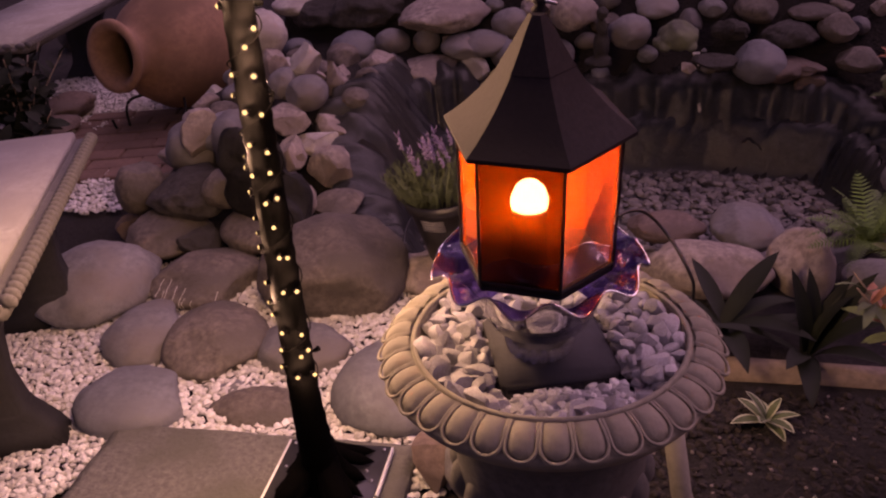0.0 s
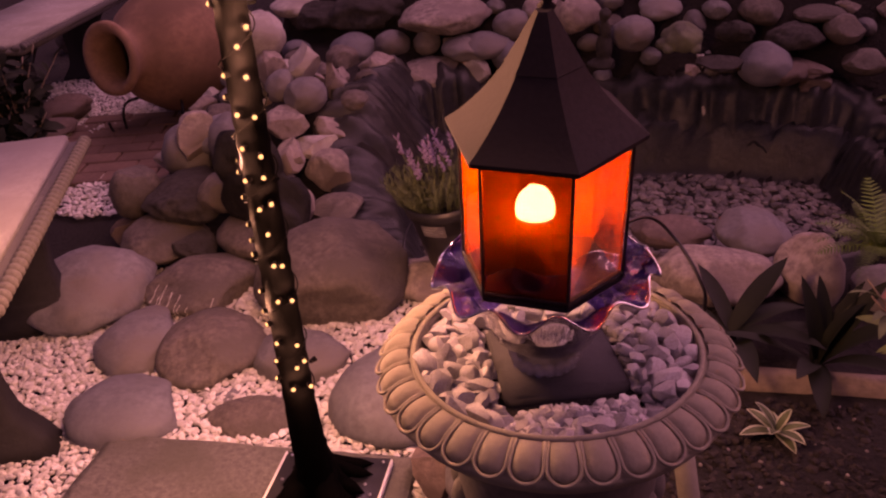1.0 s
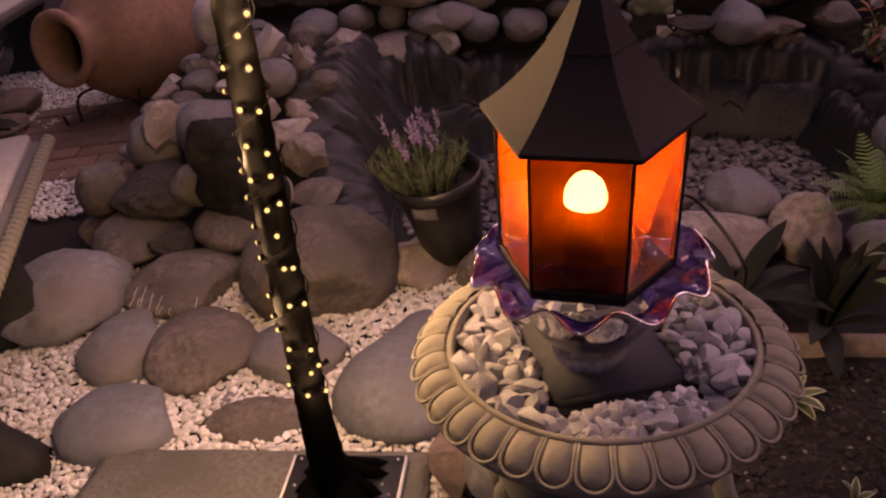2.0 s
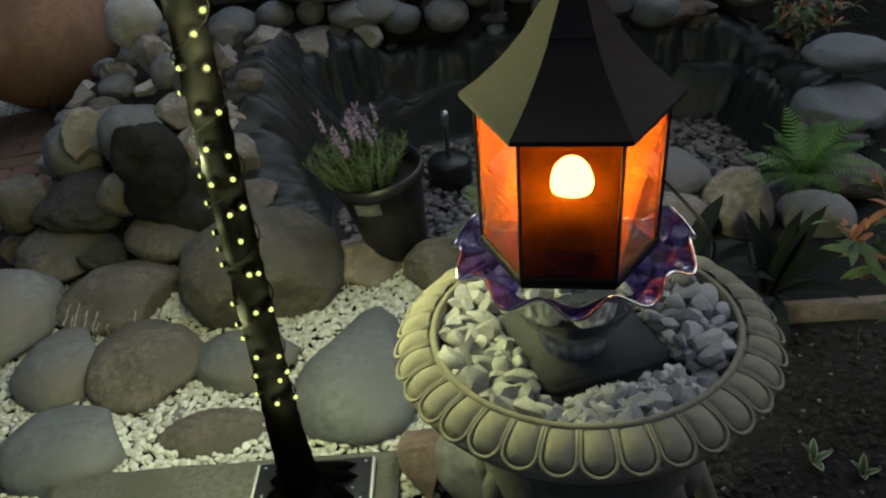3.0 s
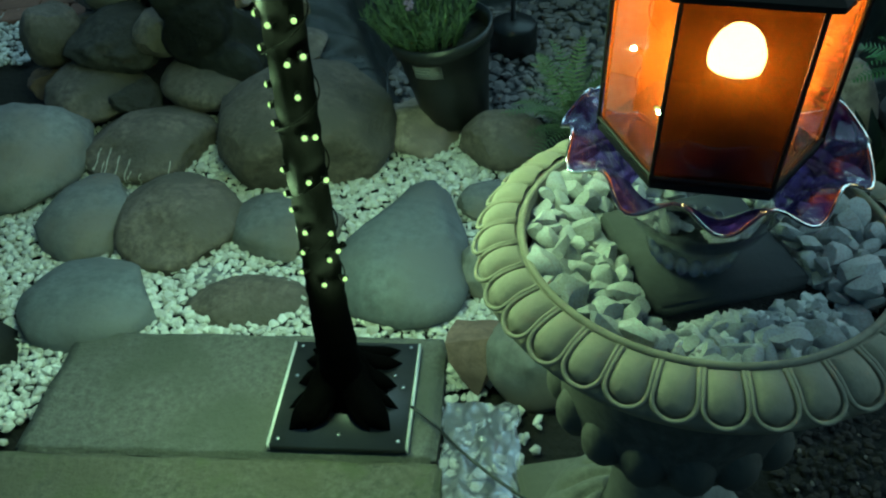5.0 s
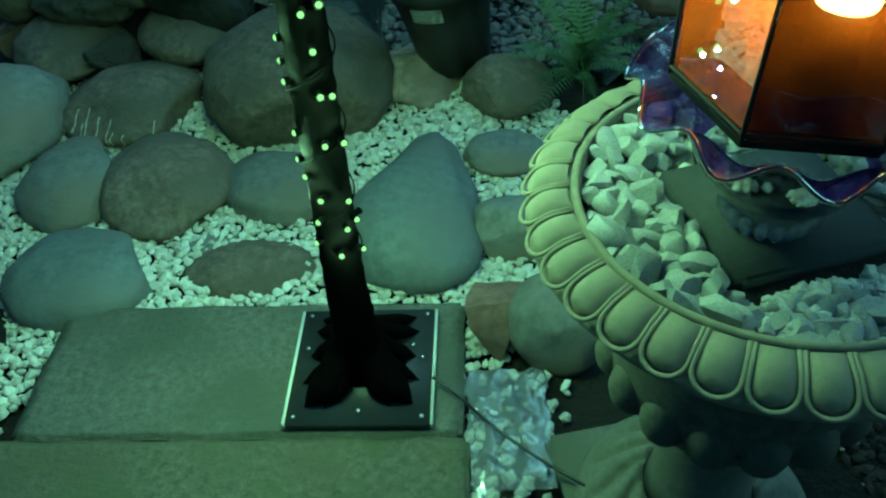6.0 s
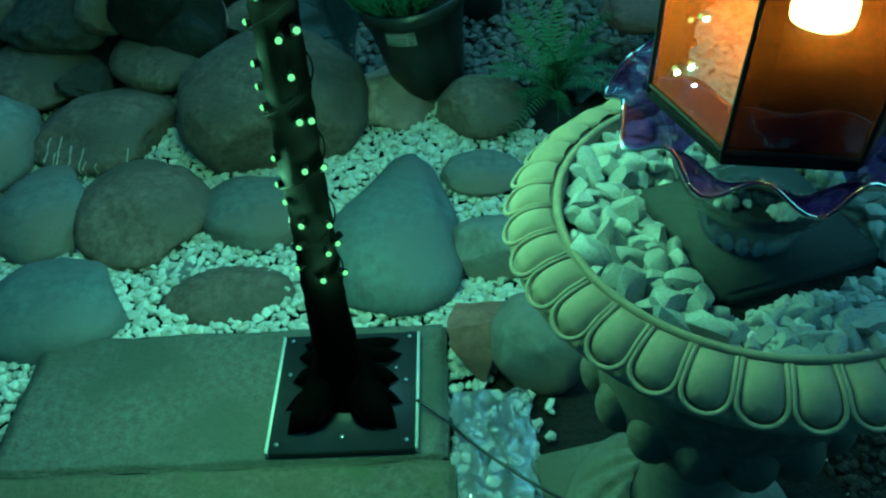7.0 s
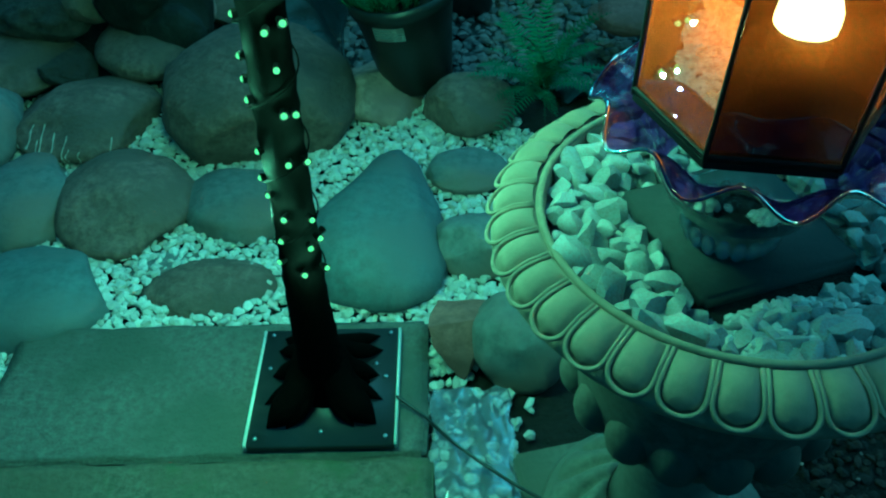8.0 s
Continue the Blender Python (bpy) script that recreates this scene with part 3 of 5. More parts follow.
def palm_light():
    t = thing("palm_light", "black tree-trunk garden light with small green lamps on a square plate", "garden light", pose(0, 0, 0))
    plate = part("base_plate", box(0.212, 0.22, 0.016, (0, 0, 0.012), 0.002), PLATE, t, "dark square base plate")
    for sx in (-1, 1):
        part("edge_strip", box(0.004, 0.218, 0.017, (sx * 0.1085, 0, 0.012), 0.001), WHITE_STRIP, t, "white edge strip")
    for sx, sy in ((-.094, .098), (.094, .098), (-.094, -.098), (.094, -.098), (-.09, .03), (.09, .01), (0.0, -.088), (.074, .035)):
        part("screw", lathe([(0.0035, 0.0195), (0.0035, 0.0215), (0.002, 0.0222)], 10), STEEL, plate).location = (sx, sy, 0)
    bm = bmesh.new()
    n, rings = 20, []
    zs = [0.018 + 0.018 * i for i in range(71)]
    for i, z in enumerate(zs):
        c = axis(z) - Vector((0.007 * step(0.02, 0.25, z), 0, 0))
        r = 0.0275 - 0.0065 * min(z, 0.9) + 0.019 * math.exp(-z / 0.10) + 0.0012 * math.sin(z * 160)
        rings.append([bm.verts.new((c.x + r * (1 + 0.05 * noise.noise(Vector((math.cos(a) * 2, math.sin(a) * 2, z * 14)))) * math.cos(a), c.y + r * math.sin(a), z))
                      for a in [math.tau * k / n for k in range(n)]])
    for p, q in zip(rings, rings[1:]):
        for k in range(n):
            bm.faces.new((p[k], p[(k + 1) % n], q[(k + 1) % n], q[k]))
    bm.faces.new(rings[-1])
    part("trunk", bm, TRUNK_BLACK, t)
    rng = random.Random(4)
    for tx, ty, fat in ((-.074, .088, .011), (-.080, .062, .012), (-.083, .012, .014), (-.088, -.040, .011), (-.079, -.082, .022), (-.050, -.084, .014), (.078, .090, .011), (.084, .060, .012), (.081, .010, .014), (.088, -.036, .011), (.080, -.078, .022), (.048, -.082, .013)):
        side = math.copysign(1, tx)
        pts = [(side * 0.012, ty * 0.2 + 0.006, 0.085), (tx * 0.48, ty * 0.62, 0.052), (tx * 0.80, ty * 0.86, 0.032), (tx, ty, 0.0225)]
        part("root", tube(smooth_path([Vector(p) for p in pts], 5), fat * 1.25, 8, lambda u: 1.0 - 0.35 * u if u < 0.55 else 0.81 * (1 - (u - 0.55) / 0.47)), TRUNK_BLACK, t)
    part("root_mound", lathe([(0.060, 0.020), (0.057, 0.027), (0.050, 0.040), (0.044, 0.058), (0.038, 0.085), (0.028, 0.12)], 28, wave=lambda a, i: (1 + 0.12 * math.cos(6 * a)) * (0.72 if math.sin(a) < -0.75 else 1)), TRUNK_BLACK, t)
    leds = [(0.326, -85), (0.34, -136), (0.325, -40), (0.371, -67), (0.381, -46), (0.382, -122), (0.421, -108), (0.416, -57), (0.452, -136), (0.504, -84), (0.502, -50), (0.512, -148), (0.569, -79), (0.567, -59), (0.577, -155), (0.623, -80), (0.627, -162), (0.664, -90), (0.671, -60), (0.673, -161), (0.708, -116), (0.713, -67), (0.713, -161), (0.745, -65), (0.757, -108), (0.802, -64), (0.806, -105), (0.824, -161), (0.857, -68), (0.858, -130), (0.897, -77)]
    # Beads behind and higher up are unseen, added for light on rocks and urn.
    back = [(0.34 + 0.043 * i, 60 + 97 * i % 150) for i in range(22)]
    high = [(0.92 + 0.028 * i, a) for i, a in enumerate((-50, -150, 5, 120, -85, 60, -20, 170, -60, -110))]
    for k, (z, deg) in enumerate(leds + back + high):
        if k % 2 == 0 or z > 0.91:
            r, c = 0.0500 - 0.010 * min(z, 0.9), axis(z)
            data = bpy.data.lights.new("led_light", "POINT")
            # Lamps behind and high up are made stronger to brighten the far bank.
            data.energy, data.color, data.shadow_soft_size = LED_WATTS * (1.9 if z > 0.8 else 2.2 if deg > 0 else 0.72), LED_COLOUR, 0.0025
            new("led_light", data).matrix_world = pose(c.x + r * math.cos(radians(deg)), c.y + r * math.sin(radians(deg)), z)
    bm0 = bmesh.new()
    bmesh.ops.create_icosphere(bm0, subdivisions=2, radius=0.0033)
    bulb = mesh(bm0, "lamp_bead", LED)
    # Black cups added behind the beads to keep their light off the trunk.
    shield = mesh(lathe([(0.0016, -0.012), (0.0034, -0.010), (0.0048, -0.001), (0.0052, 0.0006), (0.0045, 0.0006), (0.0036, -0.003), (0.0008, -0.0035)], 12), "bead_shield", TRUNK_BLACK)
    for z, deg in leds + back + high:
        r = 0.0405 - 0.010 * min(z, 0.9)
        c = axis(z)
        ob = new("lamp_bead", bulb)
        ob.parent = t
        ob.location = (c.x + r * math.cos(radians(deg)), c.y + r * math.sin(radians(deg)), z)
        cup = new("bead_shield", shield)
        cup.parent = t
        cup.matrix_basis = pose(*ob.location, 0, 90, deg)
    spiral = []
    for i in range(240):
        z = 0.3 + i * 0.004
        a = z * 62
        c = axis(z)
        r = 0.031 - 0.005 * min(z, 0.9)
        spiral.append((c.x - 0.007 + r * math.cos(a), c.y + r * math.sin(a), z))
    part("lamp_wire", tube(spiral, 0.0011, 5), TRUNK_BLACK, t)


palm_light()


# ---- urn ----
def urn():
    t = thing("garden_urn", "cream cast-stone urn with a lobed rim, filled with white pebbles", "urn", pose(URN[0], URN[1], 0))
    foot = part("foot_plate", box(0.30, 0.30, 0.045, (0, 0, -0.015), 0.006), CAST_SHADED_FOOT, t)
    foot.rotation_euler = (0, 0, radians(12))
    part("pedestal", lathe([(0.066, 0.070), (0.060, 0.105), (0.056, 0.15), (0.056, 0.20), (0.066, 0.225), (0.075, 0.24), (0.066, 0.255), (0.06, 0.265)], 56), CAST_SHADED_FOOT, t)
    part("foot_ring", lathe([(0.128, 0.006), (0.146, 0.008), (0.149, 0.018), (0.144, 0.026), (0.132, 0.028)], 72, False, False), CAST_SHADED_FOOT, t)
    bm = bmesh.new()
    rows = []
    for i in range(15):
        u = i / 14
        r = 0.137 - 0.070 * u
        row = []
        for k in range(224):
            a = math.tau * k / 224
            petal = abs(math.sin(7 * (a + 0.55 * u * u))) ** 0.6
            z = 0.022 + 0.050 * u ** 1.25 + 0.026 * math.sin(math.pi * min(1, 0.05 + 0.95 * u)) ** 0.5 * petal
            row.append(bm.verts.new((r * math.cos(a), r * math.sin(a), z)))
        rows.append(row)
    for p, q in zip(rows, rows[1:]):
        for k in range(224):
            bm.faces.new((p[k], p[(k + 1) % 224], q[(k + 1) % 224], q[k]))
    part("fluted_foot", bm, CAST_SHADED_FOOT, t, "fluted foot with swirling petals")
    part("bowl", lathe([(0.06, 0.262), (0.09, 0.275), (0.118, 0.30), (0.130, 0.34), (0.132, 0.39), (0.136, 0.43), (0.152, 0.457), (0.168, 0.47)], 64, closed_top=False), CAST_SHADED, t)
    knob0 = None
    for k in range(16):
        a = math.tau * k / 16
        bm = bmesh.new()
        bmesh.ops.create_uvsphere(bm, u_segments=14, v_segments=9, radius=1, matrix=Matrix.Diagonal((0.026, 0.026, 0.034, 1)))
        part("bowl_lobe", bm, CAST_SHADED, t).location = (0.118 * math.cos(a), 0.118 * math.sin(a), 0.335)
    # rim: a sloping ring, a bead at its inner edge, and raised lobes round it
    prof = [(0.150, 0.462), (0.183, 0.486), (0.207, 0.506), (0.2175, 0.522), (0.2165, 0.5285), (0.198, 0.541), (0.186, 0.547), (0.178, 0.5495), (0.171, 0.5495), (0.169, 0.543), (0.168, 0.505)]
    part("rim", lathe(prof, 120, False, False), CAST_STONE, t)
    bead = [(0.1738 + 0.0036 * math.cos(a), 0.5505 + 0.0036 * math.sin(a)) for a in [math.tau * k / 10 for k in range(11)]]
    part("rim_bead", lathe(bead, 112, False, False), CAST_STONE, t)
    N = 34
    lobe_bm = bmesh.new()
    cols = []
    for i in range(13):
        u = i / 12
        row = []
        for j in range(9):
            v = j / 4 - 1
            half = (0.0132 + 0.0040 * u) * max(0, 1 - max(0, (u - 0.58) / 0.42) ** 2.4) ** 0.5 if u < 1 else 0.0
            r = 0.179 + 0.0385 * u ** 0.9
            z = 0.5500 - 0.019 * u ** 1.8
            lift = 0.0078 * max(0, 1 - v * v) ** 0.6 * math.sin(math.pi * min(1, 0.12 + u * 0.88)) ** 0.5
            row.append(lobe_bm.verts.new((r + lift * 0.5, v * half, z + lift * 0.8)))
        cols.append(row)
    for p, q in zip(cols, cols[1:]):
        for j in range(8):
            lobe_bm.faces.new((p[j], q[j], q[j + 1], p[j + 1]))
    bmesh.ops.remove_doubles(lobe_bm, verts=lobe_bm.verts[:], dist=0.0002)
    lobe = mesh(lobe_bm, "rim_lobe", CAST_STONE)
    loop = []
    for s in range(33):
        w = s / 32 * 2 - 1
        u = math.sqrt(max(0, 1 - abs(w) ** 2.2))
        half = (0.0147 + 0.0046 * u) * max(0, 1 - max(0, (u - 0.58) / 0.42) ** 2.4) ** 0.5
        loop.append((0.179 + 0.0425 * u ** 0.9, math.copysign(half, w), 0.5515 - 0.0215 * u ** 1.8))
    ridge = mesh(tube(loop, 0.0021, 7), "lobe_ridge", CAST_STONE)
    for k in range(N):
        for nm, me in (("rim_lobe", lobe), ("lobe_ridge", ridge)):
            ob = new(nm, me)
            ob.parent = t
            ob.rotation_euler = (0, 0, math.tau * (k + 0.1) / N)
    part("soil_fill", lathe([(0.05, 0.505), (0.168, 0.508), (0.169, 0.521), (0.05, 0.521)], 40), SOIL, t)


urn()


# ---- lantern on its glass bowl ----
LX, LY, LTURN = 0.4368, -0.2454, -7.6


def hexagon(r, z, n=6):
    return [Vector((r * math.cos(math.tau * k / n), r * math.sin(math.tau * k / n), z)) for k in range(n)]


ROOF_TILT = Matrix.Translation((0, 0, 0.839)) @ pose(0, 0, 0, 5, 0, 0) @ Matrix.Translation((0, 0, -0.835))


def lantern():
    z0, z1 = 0.665, 0.828
    lean = Matrix.Translation((0, 0, 0.66)) @ pose(0, 0, 0, 1.65, 1.95) @ Matrix.Translation((0, 0, -0.66))
    t = thing("hexagonal_lantern", "dark brown hexagonal metal lantern with amber panes, lit", "lantern", Matrix.Translation((LX, LY, 0)) @ lean @ pose(0, 0, 0, 0, 0, LTURN))
    rb, rt = 0.0935, 0.0955
    bm = lathe([(0.090, z0 - 0.006), (0.0935, z0 - 0.005), (0.0935, z0 + 0.001), (0.090, z0 + 0.002)], 6)
    part("floor_plate", bm, BLACK_PAINT, t, smooth=False)
    for k in range(6):
        a, b = hexagon(rb, z0)[k], hexagon(rt, z1)[k]
        part("post", tube([a, b], 0.0019, 6), BLACK_PAINT, t, smooth=False)
        c, d = hexagon(rb, z0)[(k + 1) % 6], hexagon(rt, z1)[(k + 1) % 6]
        part("bottom_rail", tube([a + Vector((0, 0, 0.006)), c + Vector((0, 0, 0.006))], 0.0019, 6), BLACK_PAINT, t, smooth=False)
        pb = bmesh.new()
        quad = [pb.verts.new(Vector((v.x * 0.972, v.y * 0.972, v.z))) for v in (a, c, d, b)]
        pb.faces.new(quad)
        bmesh.ops.solidify(pb, geom=pb.faces[:], thickness=0.002)
        if k == 4:
            part("pane", pb, SMOKED, t, "dark smoked amber glass pane", smooth=False)
        else:
            part("pane", pb, AMBER, t, "amber glass pane", smooth=False)
    # roof: steep and slightly hollow, with an eave lip and a seam near the top
    def roof(profile):
        bm = bmesh.new()
        rings = [[bm.verts.new(v) for v in hexagon(r, z)] for r, z in profile]
        for p, q in zip(rings, rings[1:]):
            for k in range(6):
                bm.faces.new((p[k], p[(k + 1) % 6], q[(k + 1) % 6], q[k]))
        bm.faces.new(rings[-1])
        bm.normal_update()
        for e in bm.edges:
            e.smooth = e.calc_face_angle(0) < 0.35 and abs(e.verts[0].co.z - e.verts[1].co.z) < 1e-5
        return bm
    part("roof", roof([(0.092, 0.826), (0.1095, 0.829), (0.1100, 0.834), (0.1000, 0.841), (0.090, 0.849), (0.079, 0.859), (0.068, 0.870), (0.060, 0.879), (0.052, 0.889), (0.045, 0.898), (0.0385, 0.908)]), ROOF, t, "dark bronze-brown hexagonal roof").matrix_basis = ROOF_TILT
    part("roof_cap", roof([(0.0395, 0.902), (0.0420, 0.9045), (0.0375, 0.911), (0.026, 0.930), (0.016, 0.948), (0.009, 0.959)]), ROOF, t).matrix_basis = ROOF_TILT
    part("finial", lathe([(0.008, 0.960), (0.010, 0.964), (0.005, 0.968), (0.009, 0.972), (0.006, 0.977), (0.002, 0.980)], 14), ROOF, t)
    part("finial_ring", tube([(-0.016, 0, 0.972), (-0.006, 0.003, 0.975), (0.006, -0.003, 0.973), (0.018, 0, 0.970)], 0.0022, 6), STEEL, t)
    part("bulb", lathe([(0.017, 0.7555), (0.0205, 0.757), (0.0212, 0.762), (0.0205, 0.770), (0.0165, 0.780), (0.010, 0.787), (0.003, 0.790)], 28), FLAME, t, "glowing orange flame bulb").location = (0.002, -0.046, 0)
    part("bulb_collar", lathe([(0.024, 0.673), (0.026, 0.675), (0.022, 0.690), (0.019, 0.720), (0.021, 0.748), (0.018, 0.754)], 24), BLACK_PAINT, t, "dark bulb collar").location = (0.002, -0.046, 0)


lantern()


def glass_bowl():
    t = thing("ruffled_glass_bowl", "clear pressed-glass bowl with a ruffled violet-blue rim", "glass bowl", pose(0.441, -0.250, 0, 0, 0, -96))

    def ruffled(profile, mat, name, label, amp0, amp1):
        bm = bmesh.new()
        n, rings = 120, []
        ln = len(profile)
        for i, (r, z) in enumerate(profile):
            u = i / (ln - 1)
            amp = amp0 + (amp1 - amp0) * u ** 1.5
            rings.append([bm.verts.new((r * (1 + 0.5 * amp * math.cos(11 * a)) * math.cos(a), r * (1 + 0.5 * amp * math.cos(11 * a)) * math.sin(a), z - 0.095 * amp * math.cos(11 * a)))
                          for a in [math.tau * k / n for k in range(n)]])
        for p, q in zip(rings, rings[1:]):
            for k in range(n):
                bm.faces.new((p[k], p[(k + 1) % n], q[(k + 1) % n], q[k]))
        bmesh.ops.solidify(bm, geom=bm.faces[:], thickness=0.004)
        ob = part(name, bm, mat, t, label)
        return ob
    ruffled([(0.034, 0.560), (0.050, 0.571), (0.062, 0.583), (0.066, 0.592)], GLASS_BODY, "bowl", "clear pressed glass body", 0.0, 0.0)
    ruffled([(0.066, 0.592), (0.073, 0.606), (0.079, 0.622), (0.087, 0.641), (0.097, 0.655), (0.107, 0.661), (0.116, 0.6635), (0.122, 0.665), (0.126, 0.667)], GLASS_BLUE, "ruffled_rim", "violet-blue ruffled glass rim", 0.0, 0.085)
    edge = []
    for k in range(121):
        a = math.tau * k / 120
        q = 1 + 0.0425 * math.cos(11 * a)
        edge.append((0.126 * q * math.cos(a), 0.126 * q * math.sin(a), 0.667 - 0.0081 * math.cos(11 * a)))
    part("rim_edge", tube(edge, 0.0017, 6), GLASS_EDGE, t, "dark violet glass edge")
    part("glass_foot", lathe([(0.037, 0.5355), (0.040, 0.538), (0.0395, 0.546), (0.034, 0.555), (0.034, 0.560)], 96, False, False), GLASS_BODY, t, "clear glass foot ring")
    bm = bmesh.new()
    bmesh.ops.create_uvsphere(bm, u_segments=10, v_segments=8, radius=1, matrix=Matrix.Diagonal((0.0042, 0.0066, 0.0120, 1)))
    scallop = mesh(bm, "scallop", GLASS_FOOT)
    for k in range(20):
        ob = new("scallop", scallop)
        ob.parent = t
        ob.matrix_basis = pose(0, 0, 0, 0, 0, 18 * k) @ pose(0.0400, 0, 0.5475, 0, 12, 0)


glass_bowl()

tile = tagged(part("support_tile", box(0.150, 0.148, 0.032, (0, 0, 0), 0.004), SLATE), "dark grey slate tile bedded in the pebbles", "tile")
tile.matrix_world = pose(0.451, -0.236, 0.519, 0, 0, 17.2)


# ---- loose pebbles in the urn ----
def small_stone_mesh(name, seed, mat, level=2, cuts=6, rough=0.12, size=(1, 0.75, 0.6)):
    bm = rock_bm(*size, seed, rough, cuts, level, (0.48, 0.76))
    bm.normal_update()
    for e in bm.edges:
        e.smooth = e.calc_face_angle(0) < 0.5
    return mesh(bm, name, mat)


def urn_pebbles():
    shapes = [small_stone_mesh("pebble", 900 + k, PEBBLE, 2, 8, 0.12, (1, 0.6 + 0.25 * random.Random(k).random(), 0.5 + 0.2 * random.Random(k + 9).random())) for k in range(9)]
    rng = random.Random(21)
    placed = []
    tile_inv = pose(0.451, -0.236, 0.517, 0, 0, 17.2).inverted()
    tries = 0
    while len(placed) < 295 and tries < 30000:
        tries += 1
        layer = 0 if len(placed) < 130 else 1
        a, r = rng.uniform(0, math.tau), 0.163 * math.sqrt(rng.random())
        s = 0.0110 + 0.0135 * rng.random() ** 1.4
        x, y = URN[0] + r * math.cos(a), URN[1] + r * math.sin(a)
        q = tile_inv @ Vector((x, y, 0.517))
        if abs(q.x) < 0.075 + s * 0.8 and -0.088 - s * 0.8 < q.y < 0.074 + s * 0.8:
            continue
        if any(l == layer and (x - px) ** 2 + (y - py) ** 2 < (0.52 * (s + ps)) ** 2 for px, py, ps, l in placed):
            continue
        placed.append((x, y, s, layer))
        ob = new("pebble", rng.choice(shapes))
        ob.matrix_world = pose(x, y, 0.522 + 0.011 * layer + rng.uniform(0, 0.007) + 0.006 * step(0.10, 0.16, r) - (0.014 if q.y < -0.078 and abs(q.x) < 0.095 else 0), rng.uniform(-35, 35), rng.uniform(-35, 35), rng.uniform(0, 360)) @ Matrix.Scale(s * 1.12, 4)
        tagged(ob, "white angular marble pebble lying in the urn", "pebble", "pebbles in the urn")


urn_pebbles()


# ---- gravel ----
def chips(name, spots, size, mat, label, category, seed, flat=0.7):
    """Loose chips at spots (x, y, z), one mesh."""
    rng = np.random.default_rng(seed)
    bm = bmesh.new()
    bmesh.ops.create_icosphere(bm, subdivisions=1, radius=1)
    base = np.array([v.co[:] for v in bm.verts])
    tri = np.array([[v.index for v in f.verts] for f in bm.faces])
    bm.free()
    n = len(spots)
    spots = np.array(spots)
    s = size * rng.uniform(0.65, 1.25, (n, 1, 1))
    v = base[None] * (1 + rng.uniform(-0.28, 0.28, (n, len(base), 1))) * np.stack([np.ones(n), rng.uniform(0.6, 0.95, n), rng.uniform(0.45, 0.8, n) * flat / 0.7], 1)[:, None]
    ang = rng.uniform(0, math.tau, n)
    tilt = rng.uniform(-0.6, 0.6, n)
    cx, sx = np.cos(tilt)[:, None], np.sin(tilt)[:, None]
    v = np.stack([v[:, :, 0], cx * v[:, :, 1] - sx * v[:, :, 2], sx * v[:, :, 1] + cx * v[:, :, 2]], 2)
    ca, sa = np.cos(ang)[:, None], np.sin(ang)[:, None]
    v = np.stack([ca * v[:, :, 0] - sa * v[:, :, 1], sa * v[:, :, 0] + ca * v[:, :, 1], v[:, :, 2]], 2)
    v = v * s + spots[:, None]
    faces = (tri[None] + (np.arange(n) * len(base))[:, None, None]).reshape(-1, 3)
    me = bpy.data.meshes.new(name)
    me.from_pydata(v.reshape(-1, 3).tolist(), [], faces.tolist())
    me.materials.append(mat)
    ob = new(name, me)
    return tagged(ob, label, category, kind="stuff")


def scatter(regions, pitch, lift, seed, keep):
    rng = random.Random(seed)
    out = []
    for cx, cy, rx, ry in regions:
        nx, ny = int(2 * rx / pitch), int(2 * ry / pitch)
        for i in range(nx):
            for j in range(ny):
                x, y = cx - rx + (i + rng.random()) * pitch, cy - ry + (j + rng.random()) * pitch
                e = ((x - cx) / rx) ** 2 + ((y - cy) / ry) ** 2
                if e < 1 + 0.15 * noise.noise(Vector((x * 6, y * 6, 1))) and keep(x, y):
                    out.append((x, y, ground_z(x, y) + lift + rng.uniform(-0.004, 0.008)))
    return out


def on_gravel(x, y):
    if -0.535 < x < 0.158 and -0.14 < y < 0.15:
        return False
    if -0.63 < x < 0.168 and y < -0.12:
        return False
    if pond_depth(x, y) > -0.04 and y > 0.7:
        return False
    return not (x > 0.62 and y < 0.42) and y > -0.45


def urn_fill():
    rng = random.Random(77)
    inv = pose(0.451, -0.236, 0.517, 0, 0, 17.2).inverted()
    out = []
    while len(out) < 700:
        a, r = rng.uniform(0, math.tau), 0.162 * math.sqrt(rng.random())
        p = Vector((URN[0] + r * math.cos(a), URN[1] + r * math.sin(a), 0.522 + rng.uniform(0, 0.004)))
        q = inv @ p
        if abs(q.x) > 0.076 or q.y > 0.075 or q.y < -0.088:
            out.append(p[:])
    chips("white_chips", out, 0.0078, GRAVEL_WHITE, "small white marble chips between the urn's pebbles", "gravel", 31)


urn_fill()
chips("white_gravel", scatter([(-0.35, 0.45, 0.85, 0.52)], 0.0115, 0.016, 5, on_gravel)
      + scatter([(-0.85, 0.12, 0.32, 0.42)], 0.0115, 0.016, 6, lambda x, y: on_gravel(x, y) and ((x + 0.35) / 0.85) ** 2 + ((y - 0.45) / 0.52) ** 2 > 1),
      0.0102, GRAVEL_WHITE, "white crushed marble gravel between the stones", "gravel", 3)
chips("white_gravel", scatter([(-1.28, 1.42, 0.22, 0.2), (-1.95, 2.5, 0.5, 0.55), (0.87, 2.30, 0.045, 0.06), (-1.25, 1.88, 0.12, 0.06)], 0.016, 0.016, 8, lambda x, y: True),
      0.011, GRAVEL_WHITE, "patch of white gravel on the ground behind the rocks", "gravel", 4)
chips("white_gravel", scatter([(0.22, -0.05, 0.10, 0.18)], 0.024, 0.010, 18, lambda x, y: True),
      0.012, GRAVEL_WHITE, "white gravel beside the slab and the urn's foot", "gravel", 14)
